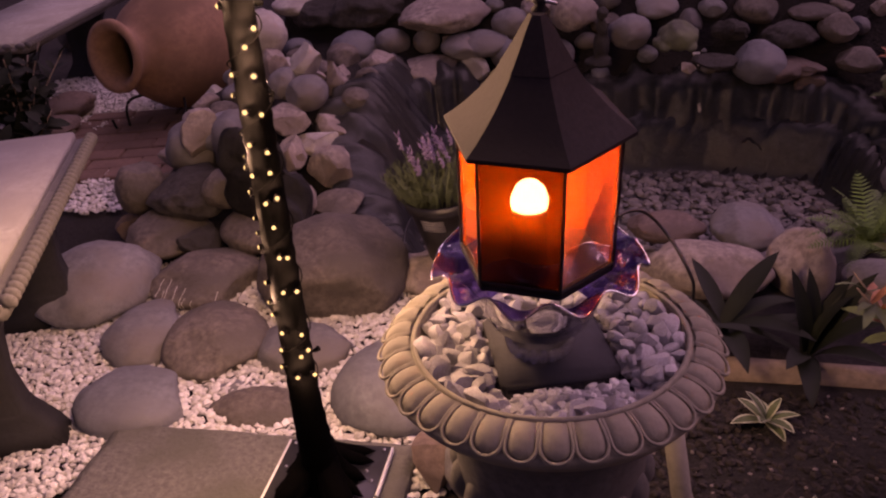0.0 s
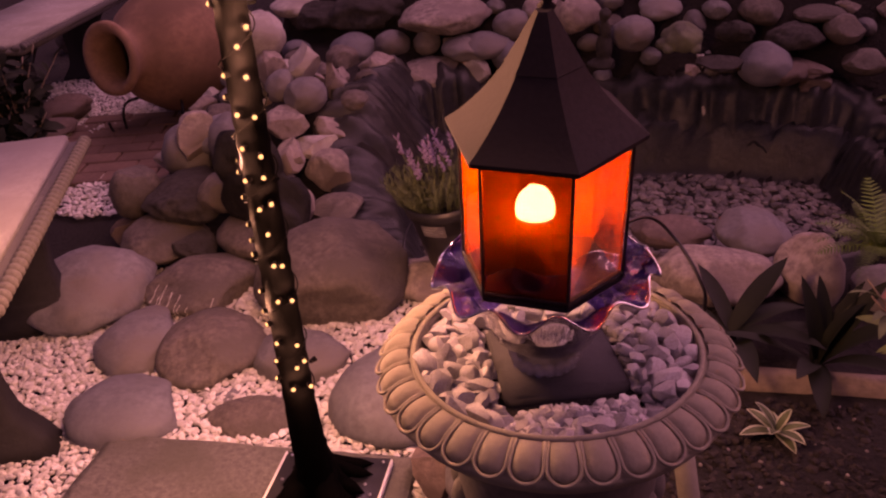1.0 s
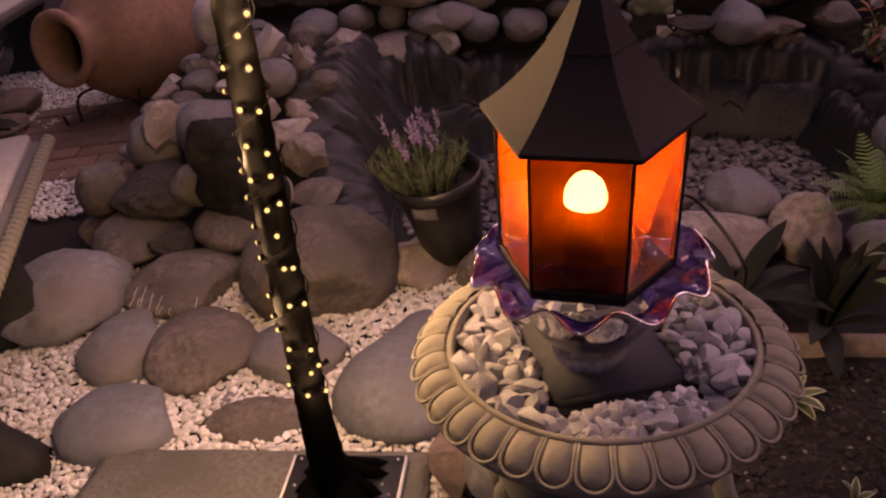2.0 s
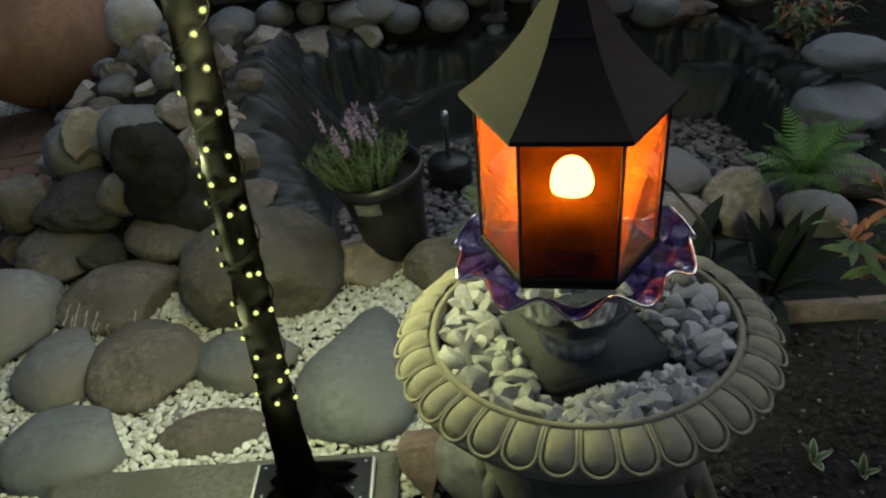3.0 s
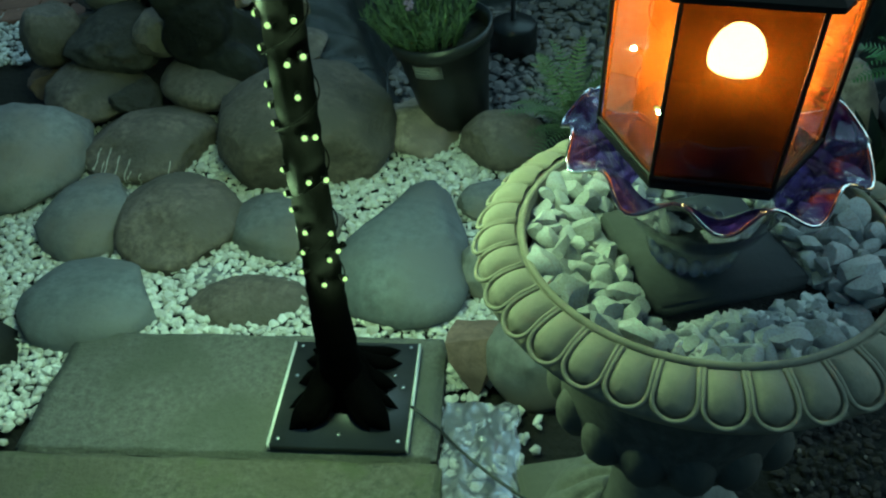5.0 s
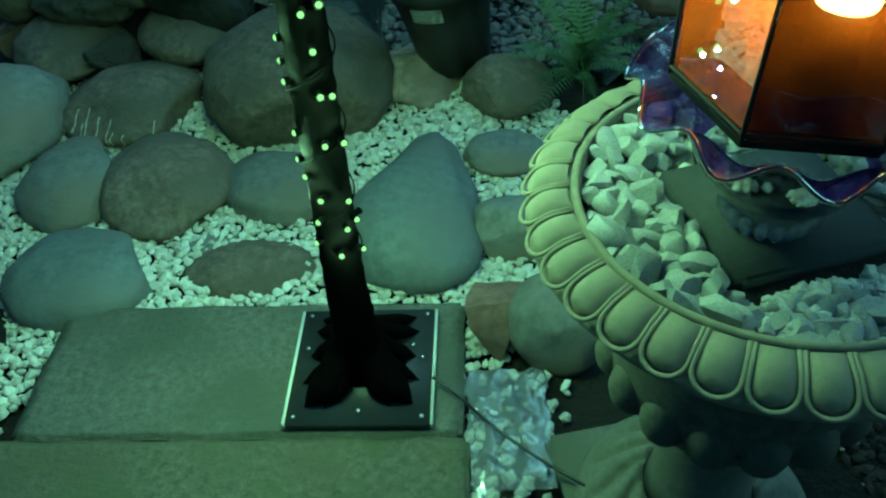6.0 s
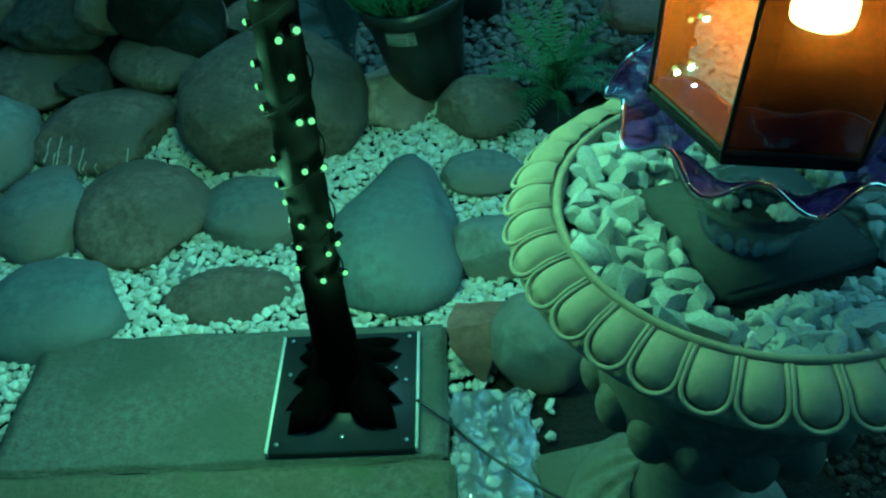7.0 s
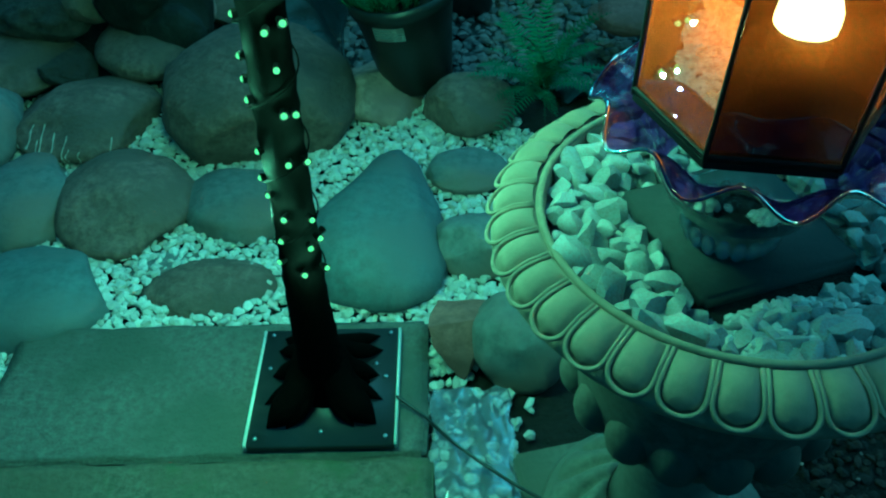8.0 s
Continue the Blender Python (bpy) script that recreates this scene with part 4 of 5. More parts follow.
chips("pond_pebbles", scatter([(0.6, 1.5, 0.95, 0.8)], 0.027, 0.008, 9, lambda x, y: pond_depth(x, y) > 0.085),
      0.021, GRAVEL_GREY, "grey and pinkish pebbles on the pond's floor", "pebbles", 5, 0.6)
chips("soil_crumbs", scatter([(1.0, 0.1, 0.45, 0.36)], 0.0125, 0.005, 12, lambda x, y: y < 0.43), 0.0095, SOIL_CRUMB, "dark crumbs of garden soil", "soil", 7)
chips("soil_specks", scatter([(1.0, 0.1, 0.45, 0.36)], 0.055, 0.010, 15, lambda x, y: y < 0.43), 0.0045, STONE["tan"], "small pale specks of stone in the soil", "soil", 19)
tagged(part("soil_bed", lathe([(0.01, -0.03), (0.50, -0.036), (0.53, -0.06)], 40, closed_bottom=False, closed_top=False), SOIL), "dark planting soil in the bed", "soil", kind="structure").location = (1.05, -0.02, -0.002)


# ---- timber edging, pipe ----
edge = tagged(part("timber_edging", box(1.15, 0.045, 0.10, (0, 0, 0), 0.006), WOOD_EDGE), "weathered timber edging of the soil bed", "edging")
edge.matrix_world = pose(1.22, 0.485, -0.054, 0, 0, -2)
pipe = [(0.640, 0.03, 0.20), (0.660, -0.02, 0.08), (0.70, -0.03, -0.05)]
tagged(part("cream_pipe", tube(pipe, 0.018, 16), CAST_STONE), "short cream-coloured pipe standing in the soil", "pipe")


# ---- leaning and potted plants ----
def leaf_bm(length, width, bend=0.5, fold=0.25, n=8, droop=1.0):
    """A pointed leaf from the origin along +x, bending down."""
    bm = bmesh.new()
    rows = []
    for i in range(n + 1):
        u = i / n
        a = bend * u * u
        x, z = length * u * (1 - 0.12 * abs(a)), length * (0.55 * u - 0.62 * droop * u * u) * bend
        w = width * math.sin(math.pi * min(1, (u * 0.92 + 0.08))) ** 0.8
        rows.append([bm.verts.new((x, -w, z + fold * w)), bm.verts.new((x, 0, z)), bm.verts.new((x, w, z + fold * w))])
    for p, q in zip(rows, rows[1:]):
        for k in range(2):
            bm.faces.new((p[k], q[k], q[k + 1], p[k + 1]))
    return bm


def frond_bm(length, pairs=18, width=0.22, arch=0.8, droop=0.9):
    """A fern frond: a rib with pairs of leaflets."""
    bm = bmesh.new()
    for i in range(pairs):
        u = (i + 1) / pairs
        x, z = length * u * (1 - 0.15 * arch * u), length * arch * (0.8 * u - 0.85 * droop * u * u)
        s = length * width * math.sin(math.pi * (0.12 + 0.88 * u)) ** 0.7 + 0.001
        for side in (-1, 1):
            d = Vector((0.35, side, -0.15)).normalized() * s
            p = Vector((x, 0, z))
            w = Vector((length / pairs * 0.21, 0, 0.0))
            bm.faces.new([bm.verts.new(v) for v in (p - w, p + d * 0.55 - w * 0.8, p + d, p + d * 0.5 + w, p + w)])
    rib = []
    for i in range(9):
        u = i / 8
        rib.append((length * u * (1 - 0.15 * arch * u), 0, length * arch * (0.8 * u - 0.85 * droop * u * u) - 0.001))
    t = tube(rib, 0.0014, 5, lambda u: 1.1 - 0.8 * u)
    me = bpy.data.meshes.new("rib")
    t.to_mesh(me)
    t.free()
    bm.from_mesh(me)
    return bm


def rosette(name, label, category, m, mesh_list, part_name, count, seed, up=(10, 70), scale=(0.7, 1.1), group=""):
    t = thing(name, label, category, m, group)
    rng = random.Random(seed)
    for k in range(count):
        ob = new(part_name, mesh_list[k % len(mesh_list)])
        ob.parent = t
        s = rng.uniform(*scale)
        ob.matrix_basis = pose(rng.uniform(-0.01, 0.01), rng.uniform(-0.01, 0.01), 0, rng.uniform(-15, 15), -rng.uniform(*up), 360 * k * 0.382 + rng.uniform(-20, 20)) @ Matrix.Scale(s, 4)
    return t


FROND = [mesh(frond_bm(0.20, 17, 0.17, 0.7, d), "frond", LEAF) for d in (0.8, 1.0, 1.2)]
FROND_FINE = [mesh(frond_bm(0.20, 20, 0.125, 0.75, d), "frond", LEAF_FERN) for d in (0.9, 1.1, 1.35)]
rosette("fern", "dull green fern with fine arching fronds between rocks", "fern", pose(0.40, 0.80, 0.02), FROND_FINE, "frond", 40, 2, (0, 62), (0.7, 1.25))
rosette("fern", "bright green fern arching over pale rocks", "fern", pose(1.17, 0.88, 0.105), FROND, "frond", 46, 3, (-12, 55), (0.6, 1.1))
BLADE = [mesh(leaf_bm(0.27, 0.027, b, 0.3), "leaf", LEAF_DARK) for b in (0.3, 0.5, 0.7)]
rosette("bromeliad", "dark strap-leaved bromeliad growing in the bed", "plant", pose(0.98, 0.56, -0.02), BLADE, "leaf", 12, 5, (5, 75), (0.7, 1.05))
rosette("bromeliad", "dark strap-leaved plant drooping over the timber edging", "plant", pose(0.80, 0.62, 0.0), BLADE, "leaf", 10, 6, (5, 40), (0.7, 1.0))


def variegated(m, count, size, seed):
    t = thing("variegated_plant", "small plant with cream-edged green leaves in soil", "plant", m, "variegated seedlings")
    inner = mesh(leaf_bm(size * 0.97, size * 0.105, 0.5, 0.25), "leaf", LEAF_GREY)
    outer = mesh(leaf_bm(size, size * 0.165, 0.5, 0.25), "leaf_margin", LEAF_PALE)
    rng = random.Random(seed)
    for k in range(count):
        mm = pose(0, 0, 0, 0, -rng.uniform(5, 65), 360 * k / count + rng.uniform(-20, 20)) @ Matrix.Scale(rng.uniform(0.7, 1.1), 4)
        lf = new("leaf", inner)
        lf.parent = t
        lf.matrix_basis = mm @ Matrix.Translation((0, 0, 0.0015))
        mg = new("leaf_margin", outer)
        mg.parent = t
        mg.matrix_basis = mm


variegated(pose(0.86, 0.33, -0.035), 9, 0.088, 3)
variegated(pose(0.90, 0.06, -0.035), 4, 0.06, 8)
variegated(pose(0.97, 0.02, -0.035), 4, 0.05, 9)


def orange_shrub(m, height, seed, spread=0.16, n=9):
    t = thing("orange_tipped_shrub", "thin-stemmed shrub with green leaves tipped orange", "shrub", m, "orange-tipped shrubs")
    rng = random.Random(seed)
    green = mesh(leaf_bm(0.072, 0.008, 0.6, 0.2, 6), "leaf", LEAF_GREY)
    tip = mesh(leaf_bm(0.058, 0.006, 0.6, 0.2, 6), "leaf", LEAF_ORANGE)
    for k in range(n):
        a = math.tau * k / n + rng.uniform(-0.3, 0.3)
        r, hh = spread * rng.uniform(0.3, 1.0), height * rng.uniform(0.55, 1.0)
        pts = smooth_path([(0, 0, 0), (r * 0.15 * math.cos(a), r * 0.15 * math.sin(a), hh * 0.5), (r * math.cos(a), r * math.sin(a), hh)], 6)
        part("stem", tube(pts, 0.004, 6, lambda u: 1.1 - 0.7 * u), WOOD_EDGE, t)
        for j in range(24):
            p = pts[int((0.6 + 0.4 * rng.random()) * (len(pts) - 1))]
            ob = new("leaf", tip if rng.random() < 0.4 else green)
            ob.parent = t
            ob.matrix_basis = pose(p.x, p.y, p.z, rng.uniform(-40, 40), rng.uniform(-50, 30), rng.uniform(0, 360)) @ Matrix.Scale(rng.uniform(0.7, 1.2), 4)


orange_shrub(pose(1.14, 0.24, -0.04), 0.54, 4, 0.20, 14)
orange_shrub(pose(1.56, 1.98, 0.0), 0.27, 6, 0.20)


def potted_lavender():
    t = thing("lavender_pot", "lavender in a black plastic nursery pot with a white label", "potted plant", pose(0.125, 0.885, 0.012, 4, -7, 0))
    pot = part("pot", lathe([(0.074, 0.0), (0.080, 0.004), (0.096, 0.12), (0.110, 0.205), (0.118, 0.206), (0.120, 0.238), (0.114, 0.239), (0.108, 0.215), (0.104, 0.19)], 48, closed_top=False), POT_PLASTIC, t)
    part("potting_soil", lathe([(0.02, 0.190), (0.104, 0.195), (0.106, 0.20), (0.02, 0.205)], 32), SOIL, t)
    lb = bmesh.new()
    rows = []
    for i in range(9):
        a = radians(-124 + 36 * i / 8)
        rows.append([lb.verts.new((r * math.cos(a), r * math.sin(a), z)) for r, z in ((0.1075, 0.165), (0.1115, 0.199))])
    for p, q in zip(rows, rows[1:]):
        lb.faces.new((p[0], q[0], q[1], p[1]))
    bmesh.ops.solidify(lb, geom=lb.faces[:], thickness=-0.0008)
    label = part("label", lb, LABEL_WHITE, pot, "white printed paper label")
    for z, a0, a1 in ((0.192, -122, -101), (0.184, -122, -106), (0.176, -122, -103), (0.182, -97, -91)):
        pb = bmesh.new()
        vs = [[pb.verts.new((r * math.cos(radians(a)), r * math.sin(radians(a)), zz)) for r, zz in ((0.1099 + (z - 0.182) * 0.1176, z - 0.0016), (0.1103 + (z - 0.182) * 0.1176, z + 0.0016))] for a in [a0 + (a1 - a0) * k / 4 for k in range(5)]]
        for p, q in zip(vs, vs[1:]):
            pb.faces.new((p[0], q[0], q[1], p[1]))
        part("print_bar", pb, BAR_GREY, pot, "grey printed line")
    rng = random.Random(11)
    stem = mesh(tube([(0, 0, 0), (0.004, 0, 0.05), (0.012, 0.002, 0.1)], 0.0012, 4), "stem", LEAF_GREY)
    needle = bmesh.new()
    for k in range(16):
        z = 0.02 + 0.005 * k
        a = k * 2.4
        d = Vector((math.cos(a), math.sin(a), 0.9)).normalized() * 0.019
        s = Vector((-math.sin(a), math.cos(a), 0)) * 0.0016
        p = Vector((0.0006 * k, 0, z))
        needle.faces.new([needle.verts.new(v) for v in (p - s, p + s, p + d)])
    needle = mesh(needle, "sprig", LEAF_GREY)
    flower = bmesh.new()
    for k in range(7):
        bmesh.ops.create_icosphere(flower, subdivisions=1, radius=0.0042, matrix=Matrix.Translation((0.003 * math.cos(k * 2.2), 0.003 * math.sin(k * 2.2), 0.004 * k)))
    for a in (0.3, 1.9, 3.5, 5.1):
        d = Vector((math.cos(a) * 0.5, math.sin(a) * 0.5, 1)).normalized()
        s = Vector((-math.sin(a), math.cos(a), 0)) * 0.0035
        p = Vector((0, 0, 0.026))
        flower.faces.new([flower.verts.new(v) for v in (p, p + d * 0.010 + s, p + d * 0.022, p + d * 0.010 - s)])
    flower = mesh(flower, "flower", LILAC)
    leaf_v, leaf_f = [], []
    for k in range(230):
        a, r = rng.uniform(0, math.tau), 0.076 * math.sqrt(rng.random())
        lean = 300 * r
        s = rng.uniform(0.8, 1.35) * (1.15 - 3.2 * r)
        m = pose(r * math.cos(a) - 0.034, r * math.sin(a), 0.195, 0, 0, math.degrees(a)) @ pose(0, 0, 0, 0, lean) @ Matrix.Scale(s, 4)
        base = len(leaf_v)
        leaf_v += [(m @ v.co)[:] for v in needle.vertices]
        leaf_f += [[base + i for i in f.vertices] for f in needle.polygons]
        if k < 150:
            ob = new("stem", stem)
            ob.parent = t
            ob.matrix_basis = m
    me = bpy.data.meshes.new("foliage")
    me.from_pydata(leaf_v, [], leaf_f)
    me.materials.append(LEAF_GREY)
    foliage = new("foliage", me)
    foliage.parent = t
    tagged(foliage, "dense grey-green needle leaves of the lavender", kind="stuff")
    for k in range(18):
        a, r = rng.uniform(0, math.tau), 0.064 * math.sqrt(rng.random())
        top = Vector((r * 1.15 * math.cos(a) - 0.034, r * 1.15 * math.sin(a), 0.322 + rng.uniform(-0.02, 0.045)))
        part("flower_stem", tube([(r * 0.5 * math.cos(a) - 0.034, r * 0.5 * math.sin(a), 0.24), top], 0.001, 4), LEAF_GREY, t)
        ob = new("flower", flower)
        ob.parent = t
        ob.matrix_basis = Matrix.Translation(top) @ pose(0, 0, 0, rng.uniform(-15, 15), rng.uniform(-15, 15), rng.uniform(0, 360)) @ Matrix.Scale(rng.uniform(0.9, 1.3), 4)


potted_lavender()


# ---- pump, cables, bags ----
def pump():
    t = thing("pond_pump", "black round pond pump with an upright nozzle, on the pebbles", "pump", pose(0.255, 1.64, -0.205))
    part("pump_body", lathe([(0.07, 0), (0.078, 0.01), (0.078, 0.085), (0.07, 0.10), (0.02, 0.108)], 32), POT_PLASTIC, t)
    part("nozzle", lathe([(0.008, 0.1), (0.008, 0.22), (0.013, 0.225), (0.015, 0.26), (0.010, 0.275)], 16), STEEL, t, "pale nozzle")


pump()
tagged(part("black_cable", tube(smooth_path([(0.108, -0.03, 0.022), (0.15, -0.06, 0.012), (0.19, -0.11, 0.02), (0.26, -0.17, 0.02), (0.34, -0.235, 0.035), (0.42, -0.30, 0.05), (0.52, -0.42, 0.02)], 8), 0.0026, 6), POT_PLASTIC), "thin black cable running from the light's base", "cable")
tagged(part("black_cable", tube(smooth_path([(-0.008, 0.74, -0.028), (-0.020, 0.80, 0.0), (-0.036, 0.86, 0.060), (-0.050, 0.97, 0.075), (-0.058, 1.14, 0.040), (-0.05, 1.36, -0.06), (0.08, 1.50, -0.17), (0.22, 1.58, -0.18)], 8), 0.0035, 6), POT_PLASTIC), "black pump cable over the pond's edge", "cable")
tagged(part("black_cable", tube(smooth_path([(0.50, -0.18, 0.67), (0.56, -0.08, 0.65), (0.60, -0.06, 0.61), (0.635, -0.10, 0.565), (0.645, -0.08, 0.50), (0.66, 0.05, 0.2), (0.66, 0.12, -0.03)], 8), 0.0028, 6), POT_PLASTIC), "black cable from the lantern over the urn's rim", "cable")


def bag(m, sx, sy, height, seed, label):
    """Crumpled film: a sheet creased along many straight folds."""
    rng = random.Random(seed)
    folds = [(rng.uniform(0, math.tau), rng.uniform(-0.5, 0.5), rng.uniform(0.04, 0.16)) for _ in range(26)]
    bm = bmesh.new()
    for v in bmesh.ops.create_grid(bm, x_segments=46, y_segments=46, size=0.5)["verts"]:
        x, y = v.co.x + 0.012 * noise.noise(v.co * 40), v.co.y + 0.012 * noise.noise(v.co * 40 + Vector((9, 0, 0)))
        e = max(0.0, 1 - (2 * max(abs(x), abs(y))) ** 4)
        z = sum(max(0.0, 1 - abs(x * math.cos(a) + y * math.sin(a) - c) / w) * w for a, c, w in folds) * 0.55
        k = Vector((x * 5, y * 5, seed))
        v.co = Vector((sx * x * (1 + 0.16 * noise.noise(k + Vector((9, 0, 0)))), sy * y * (1 + 0.12 * noise.noise(k + Vector((0, 7, 0)))), 0.002 + height * (0.25 + e) * (z + 0.4 * abs(noise.noise(k * 0.7)))))
    bmesh.ops.solidify(bm, geom=bm.faces[:], thickness=0.0005)
    ob = part("plastic_bag", bm, PLASTIC_BAG, smooth=False)
    ob.matrix_world = m
    return tagged(ob, label, "plastic bag")


# The lilac scatter colour stands in for the sky's sheen on the film.
PLASTIC_BAG = thin_glass("clear_plastic_film", (0.96, 0.96, 0.97), (0.74, 0.72, 0.92), 0.17, 0.09, 1.45)
bag(pose(0.222, -0.100, -0.010, 0, 0, 3), 0.118, 0.21, 0.030, 4, "crumpled clear plastic bag beside the concrete slab")
bag(pose(0.235, 0.60, -0.01, 0, 0, 20), 0.07, 0.05, 0.03, 7, "scrap of clear plastic on a stone")


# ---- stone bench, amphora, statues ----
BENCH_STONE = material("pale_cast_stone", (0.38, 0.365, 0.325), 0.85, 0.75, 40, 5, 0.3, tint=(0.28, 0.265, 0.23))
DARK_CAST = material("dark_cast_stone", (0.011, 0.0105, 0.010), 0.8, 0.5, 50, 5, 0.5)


def stone_bench(m, length=0.9, width=0.42, top=0.45):
    """Local x runs along the bench, its carved long edge at y = 0, the seat towards +y."""
    t = thing("stone_bench", "pale cast-stone bench with a carved edge on dark scrolled legs", "bench", m, "stone benches")
    part("seat", box(length - 0.012, width - 0.05, 0.03, (length / 2, width / 2 + 0.018, top - 0.015), 0.004), BENCH_STONE, t)
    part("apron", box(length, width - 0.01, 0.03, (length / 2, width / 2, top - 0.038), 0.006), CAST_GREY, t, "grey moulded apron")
    bm = bmesh.new()
    bmesh.ops.create_uvsphere(bm, u_segments=12, v_segments=8, radius=1, matrix=Matrix.Diagonal((0.0090, 0.017, 0.014, 1)))
    egg = mesh(bm, "carved_bead", CAST_GREY)
    for k in range(int(length / 0.024)):
        ob = new("carved_bead", egg)
        ob.parent = t
        ob.matrix_basis = pose(0.012 + 0.024 * k, 0.0, top - 0.018, 38, 0, 0)
    for k in range(int(width / 0.06)):
        ob = new("carved_bead", egg)
        ob.parent = t
        ob.matrix_basis = pose(0.0, 0.03 + 0.06 * k, top - 0.022, 0, 0, 90) @ Matrix.Diagonal((2.4, 0.6, 1, 1))
    for x in (length * 0.24, length * 0.82):
        prof = [(0.04, 0), (0.16, 0), (0.13, 0.05), (0.09, 0.10), (0.075, 0.18), (0.085, 0.28), (0.13, 0.36), (0.15, 0.405)]
        lb = bmesh.new()
        left = [lb.verts.new((-0.045, -w, z - 0.03)) for w, z in prof[1:]]
        right = [lb.verts.new((-0.045, w, z - 0.03)) for w, z in prof[1:]]
        for a, b, c, d in zip(left, right, right[1:], left[1:]):
            lb.faces.new((a, b, c, d))
        ext = bmesh.ops.extrude_face_region(lb, geom=lb.faces[:])
        bmesh.ops.translate(lb, verts=[v for v in ext["geom"] if isinstance(v, bmesh.types.BMVert)], vec=(0.09, 0, 0))
        bmesh.ops.recalc_face_normals(lb, faces=lb.faces[:])
        bmesh.ops.bevel(lb, geom=lb.edges[:], offset=0.006, segments=2, affect="EDGES", clamp_overlap=True)
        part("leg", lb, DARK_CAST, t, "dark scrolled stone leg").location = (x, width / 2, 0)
    return t


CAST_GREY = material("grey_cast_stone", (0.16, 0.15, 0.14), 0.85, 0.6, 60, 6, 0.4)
stone_bench(pose(-0.512, -0.055, 0.0, 0, 0, 111.8))
stone_bench(pose(-1.87, 1.95, -0.02, 0, 0, 97), 1.2, 0.5, 0.42)


def amphora():
    axis_dir = Vector((-0.32, -0.94, 0.13)).normalized()
    t = thing("terracotta_amphora", "weathered terracotta amphora lying on an iron stand", "amphora")
    t.matrix_world = Matrix.Translation((-1.345, 2.28, 0.285)) @ axis_dir.to_track_quat("Z", "Y").to_matrix().to_4x4() @ Matrix.Scale(1.18, 4)
    prof = [(0.05, -0.30), (0.12, -0.285), (0.19, -0.21), (0.228, -0.10), (0.235, 0.0), (0.220, 0.09), (0.175, 0.175), (0.125, 0.225), (0.098, 0.25), (0.095, 0.275), (0.115, 0.305), (0.124, 0.315), (0.122, 0.330), (0.108, 0.333), (0.090, 0.320), (0.078, 0.275), (0.082, 0.245), (0.12, 0.19), (0.18, 0.10), (0.20, 0.0), (0.17, -0.14), (0.05, -0.25)]
    part("amphora_body", lathe(prof, 56, wave=lambda a, i: 1 + 0.006 * noise.noise(Vector((math.cos(a), math.sin(a), i * 0.4)))), TERRACOTTA, t)
    part("rim", lathe([(0.100, 0.300), (0.117, 0.303), (0.127, 0.314), (0.125, 0.332), (0.108, 0.336), (0.092, 0.322)], 56, False, False), TERRACOTTA, t, "thick rounded terracotta lip")
    s = thing("iron_stand", "black bent-iron stand under the amphora", "stand", pose(0, 0, 0))
    for dx, dy in ((-0.20, -0.16), (0.08, -0.20), (0.12, 0.14), (-0.14, 0.16)):
        pts = smooth_path([(-1.345 + dx * 0.6, 2.24 + dy * 0.7, 0.12), (-1.345 + dx, 2.24 + dy, 0.10), (-1.345 + dx * 1.1, 2.24 + dy * 1.1, 0.05), (-1.345 + dx * 1.1, 2.24 + dy * 1.15, -0.02), (-1.345 + dx * 1.3, 2.24 + dy * 1.3, -0.02), (-1.345 + dx * 1.36, 2.24 + dy * 1.36, 0.03)], 6)
        part("stand_leg", tube(pts, 0.006, 8), BLACK_PAINT, s)


amphora()


def lumps(name, label, category, m, blobs, mat, seed):
    """One carved shape out of rounded masses."""
    bm = bmesh.new()
    for x, y, z, a, b, c in blobs:
        q = rock_bm(a, b, c, seed + len(bm.verts), 0.13, 3, 4)
        me = bpy.data.meshes.new("mass")
        q.to_mesh(me)
        q.free()
        me.transform(Matrix.Translation((x, y, z)))
        bm.from_mesh(me)
    ob = part(name, bm, mat)
    fuse = ob.modifiers.new("fuse", "REMESH")
    fuse.mode, fuse.voxel_size, fuse.use_smooth_shade = "VOXEL", 0.006, True
    ob.matrix_world = m
    return tagged(ob, label, category)


lumps("garden_statue", "dark weathered garden statue crouching among the rocks", "statue", pose(-0.50, 1.02, 0.06),
      [(0.03, 0.0, 0.07, 0.11, 0.09, 0.12), (0.01, 0.0, 0.18, 0.080, 0.070, 0.12), (-0.028, -0.02, 0.262, 0.066, 0.055, 0.056), (-0.06, -0.04, 0.215, 0.045, 0.040, 0.060), (-0.02, -0.03, 0.13, 0.09, 0.06, 0.10), (0.07, -0.05, 0.03, 0.07, 0.05, 0.07)], BLACK_STONE, 300)
lumps("turtle_ornament", "grey-green stone turtle ornament on the bank", "ornament", pose(0.77, 2.22, 0.28),
      [(0, 0, 0.02, 0.078, 0.07, 0.060), (-0.05, -0.05, -0.015, 0.022, 0.03, 0.018), (0.05, -0.05, -0.015, 0.022, 0.03, 0.018), (-0.07, -0.03, 0.0, 0.026, 0.024, 0.022)], MOSS_STONE, 320)
lumps("bird_ornament", "dark bird ornament standing on a flat stone", "ornament", pose(0.48, 2.17, 0.215),
      [(0, 0, 0.0, 0.062, 0.055, 0.022), (0, 0.01, 0.06, 0.03, 0.03, 0.06), (0, 0.01, 0.13, 0.025, 0.025, 0.05), (0, -0.01, 0.19, 0.022, 0.024, 0.024)], STONE["dark"], 340)

# ---- dark shrub, grass tuft, brick paving ----
SHRUB = [mesh(leaf_bm(0.07, 0.016, 0.4, 0.2, 5), "leaf", LEAF_DARK)]


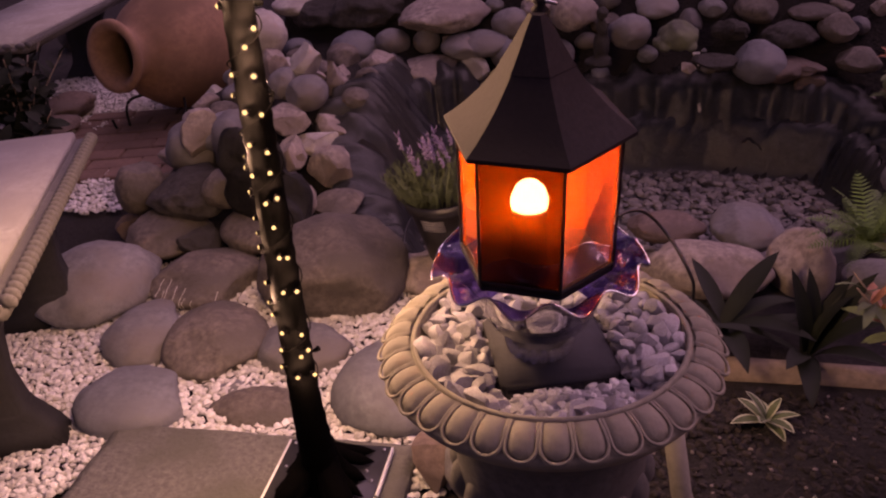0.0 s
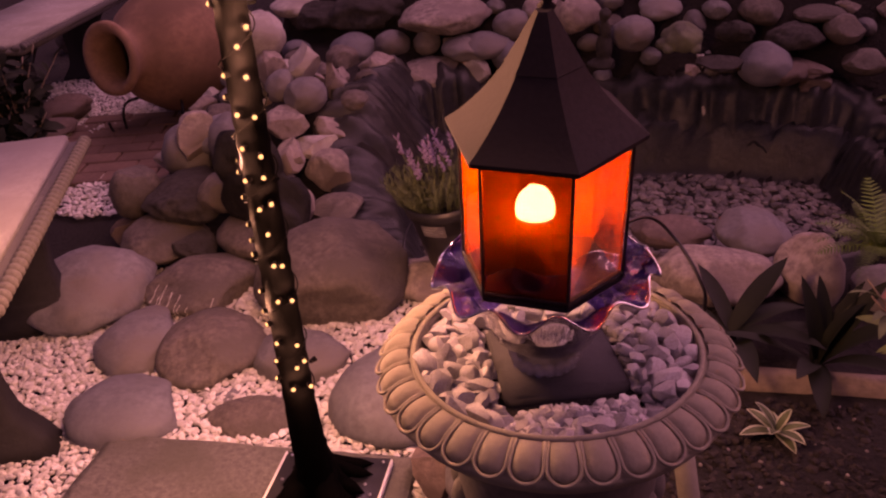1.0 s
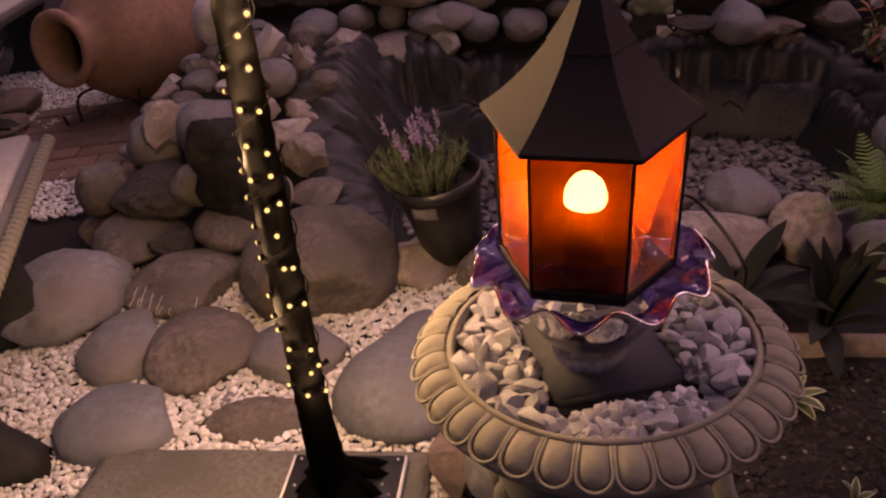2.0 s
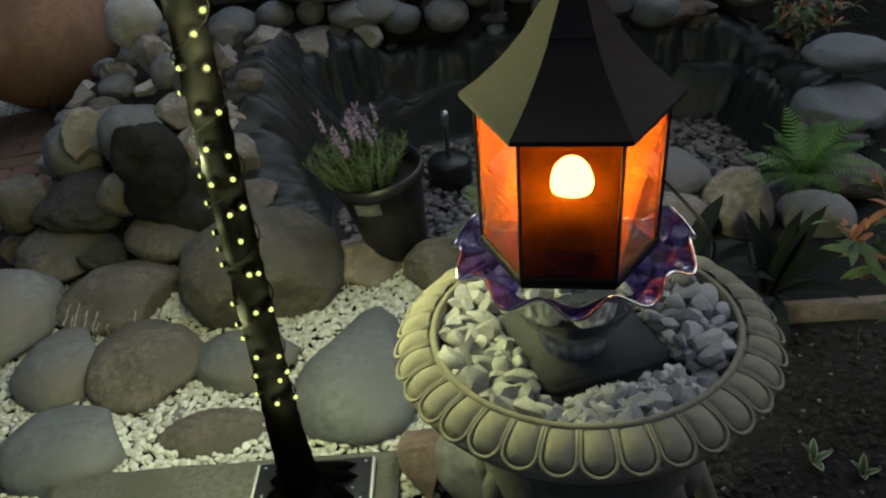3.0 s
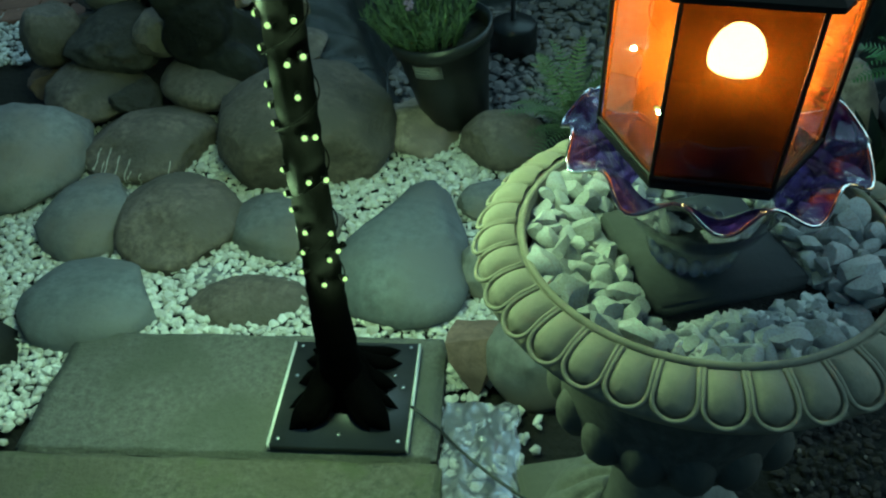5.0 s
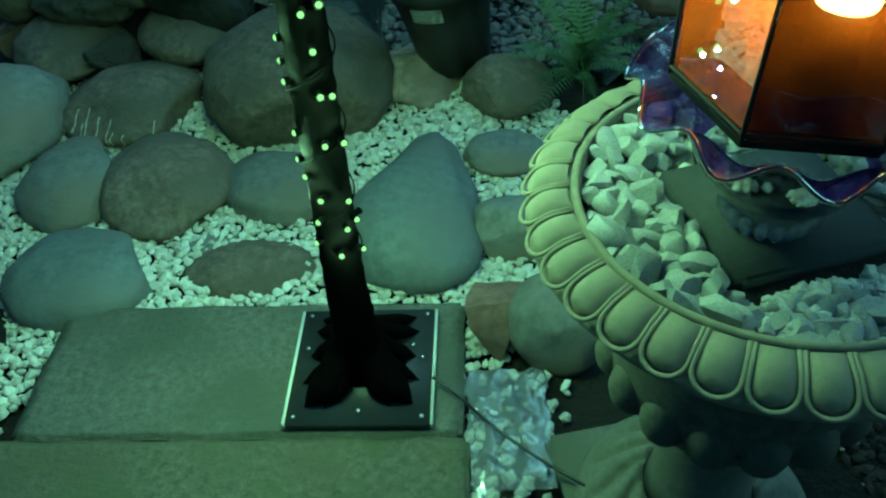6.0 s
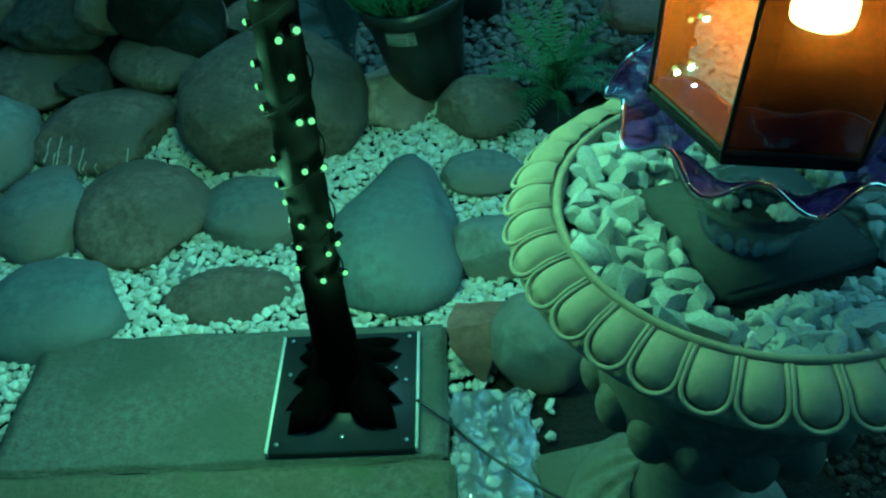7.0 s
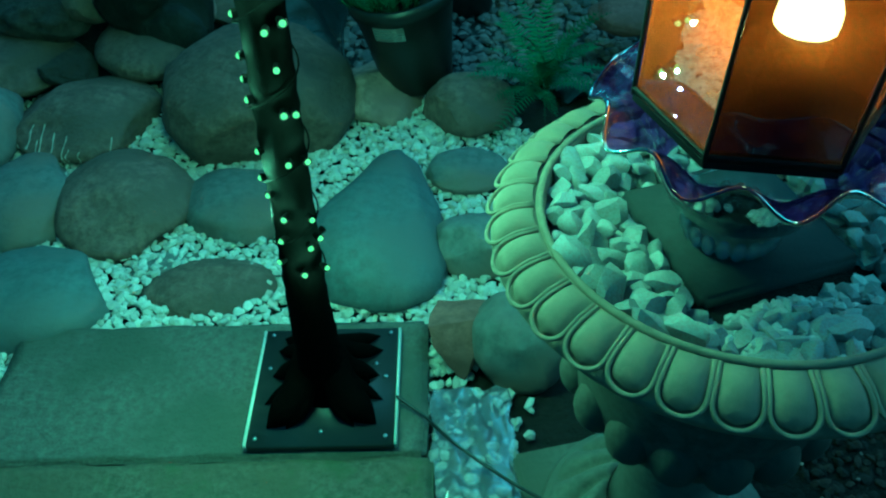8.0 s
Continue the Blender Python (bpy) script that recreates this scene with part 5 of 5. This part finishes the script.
def leafy_shrub(m, height, spread, seed, n=17):
    t = thing("dark_shrub", "dark small-leaved shrub beside the bench", "shrub", m)
    rng = random.Random(seed)
    for k in range(n):
        a = rng.uniform(0, math.tau)
        r, hh = spread * rng.uniform(0.3, 1), height * rng.uniform(0.6, 1)
        pts = smooth_path([(0, 0, 0), (r * 0.3 * math.cos(a), r * 0.3 * math.sin(a), hh * 0.55), (r * math.cos(a), r * math.sin(a), hh)], 6)
        part("branch", tube(pts, 0.006, 6, lambda u: 1.1 - 0.8 * u), WOOD_EDGE, t)
        for j in range(30):
            p = pts[int((0.25 + 0.75 * rng.random()) * (len(pts) - 1))]
            ob = new("leaf", SHRUB[0])
            ob.parent = t
            ob.matrix_basis = pose(p.x, p.y, p.z, rng.uniform(-50, 50), rng.uniform(-60, 40), rng.uniform(0, 360)) @ Matrix.Scale(rng.uniform(0.7, 1.3), 4)


leafy_shrub(pose(-1.72, 1.62, -0.03), 0.50, 0.24, 5)
leafy_shrub(pose(-1.55, 1.35, -0.03), 0.34, 0.18, 6, 8)
BLADE_GRASS = [mesh(leaf_bm(0.09, 0.0025, 0.6, 0.3, 5), "blade", LEAF)]
rosette("grass_tuft", "small tuft of green grass beside white gravel", "grass", pose(-1.02, 1.22, 0.0), BLADE_GRASS, "blade", 50, 12, (20, 85), (0.6, 1.2))
rosette("grass_tuft", "green grass tuft among the bank rocks", "grass", pose(-0.78, 1.72, 0.16), BLADE_GRASS, "blade", 50, 13, (20, 85), (0.8, 1.6))


def brick_paving():
    t = thing("pavement", "dull red brick paving behind the bench", "pavement", pose(-1.35, 1.92, -0.02, 0, 0, 12), kind="structure")
    me = mesh(box(0.20, 0.095, 0.05, (0, 0, -0.02), 0.004, 1), "brick", BRICK, False)
    for i in range(5):
        for j in range(8):
            ob = new("brick", me)
            ob.parent = t
            ob.matrix_basis = pose(-0.42 + 0.207 * i + 0.1 * (j % 2), -0.36 + 0.102 * j, 0.002 * ((i * 7 + j * 5) % 3), 0, 0, 0)


brick_paving()
planter = thing("terracotta_planter", "terracotta planter standing on the bank", "planter", pose(0.93, 2.62, 0.27))
part("planter_pot", lathe([(0.06, 0), (0.085, 0.16), (0.095, 0.162), (0.097, 0.20), (0.087, 0.20), (0.08, 0.15)], 32), TERRACOTTA, planter)


TWIG = material("dark_twig", (0.07, 0.05, 0.04), 0.9, 0.6, 60, 8, 0.3)


def twigs():
    rng = random.Random(33)
    for k in range(11):
        x, y, a = rng.uniform(0.72, 1.15), rng.uniform(-0.12, 0.40), rng.uniform(0, math.tau)
        ln = rng.uniform(0.05, 0.11)
        d = Vector((math.cos(a), math.sin(a), 0))
        c = Vector((x, y, -0.030))
        pts = smooth_path([c, c + d * ln * 0.5 + Vector((0, 0, rng.uniform(0.006, 0.018))), c + d * ln + Vector((0.01, 0, 0.002))], 5)
        tagged(part("twig", tube(pts, 0.0012, 5, lambda u: 1.2 - 0.7 * u), TWIG), "thin dry twig lying on dark soil", "twig", "twigs on the soil")


twigs()
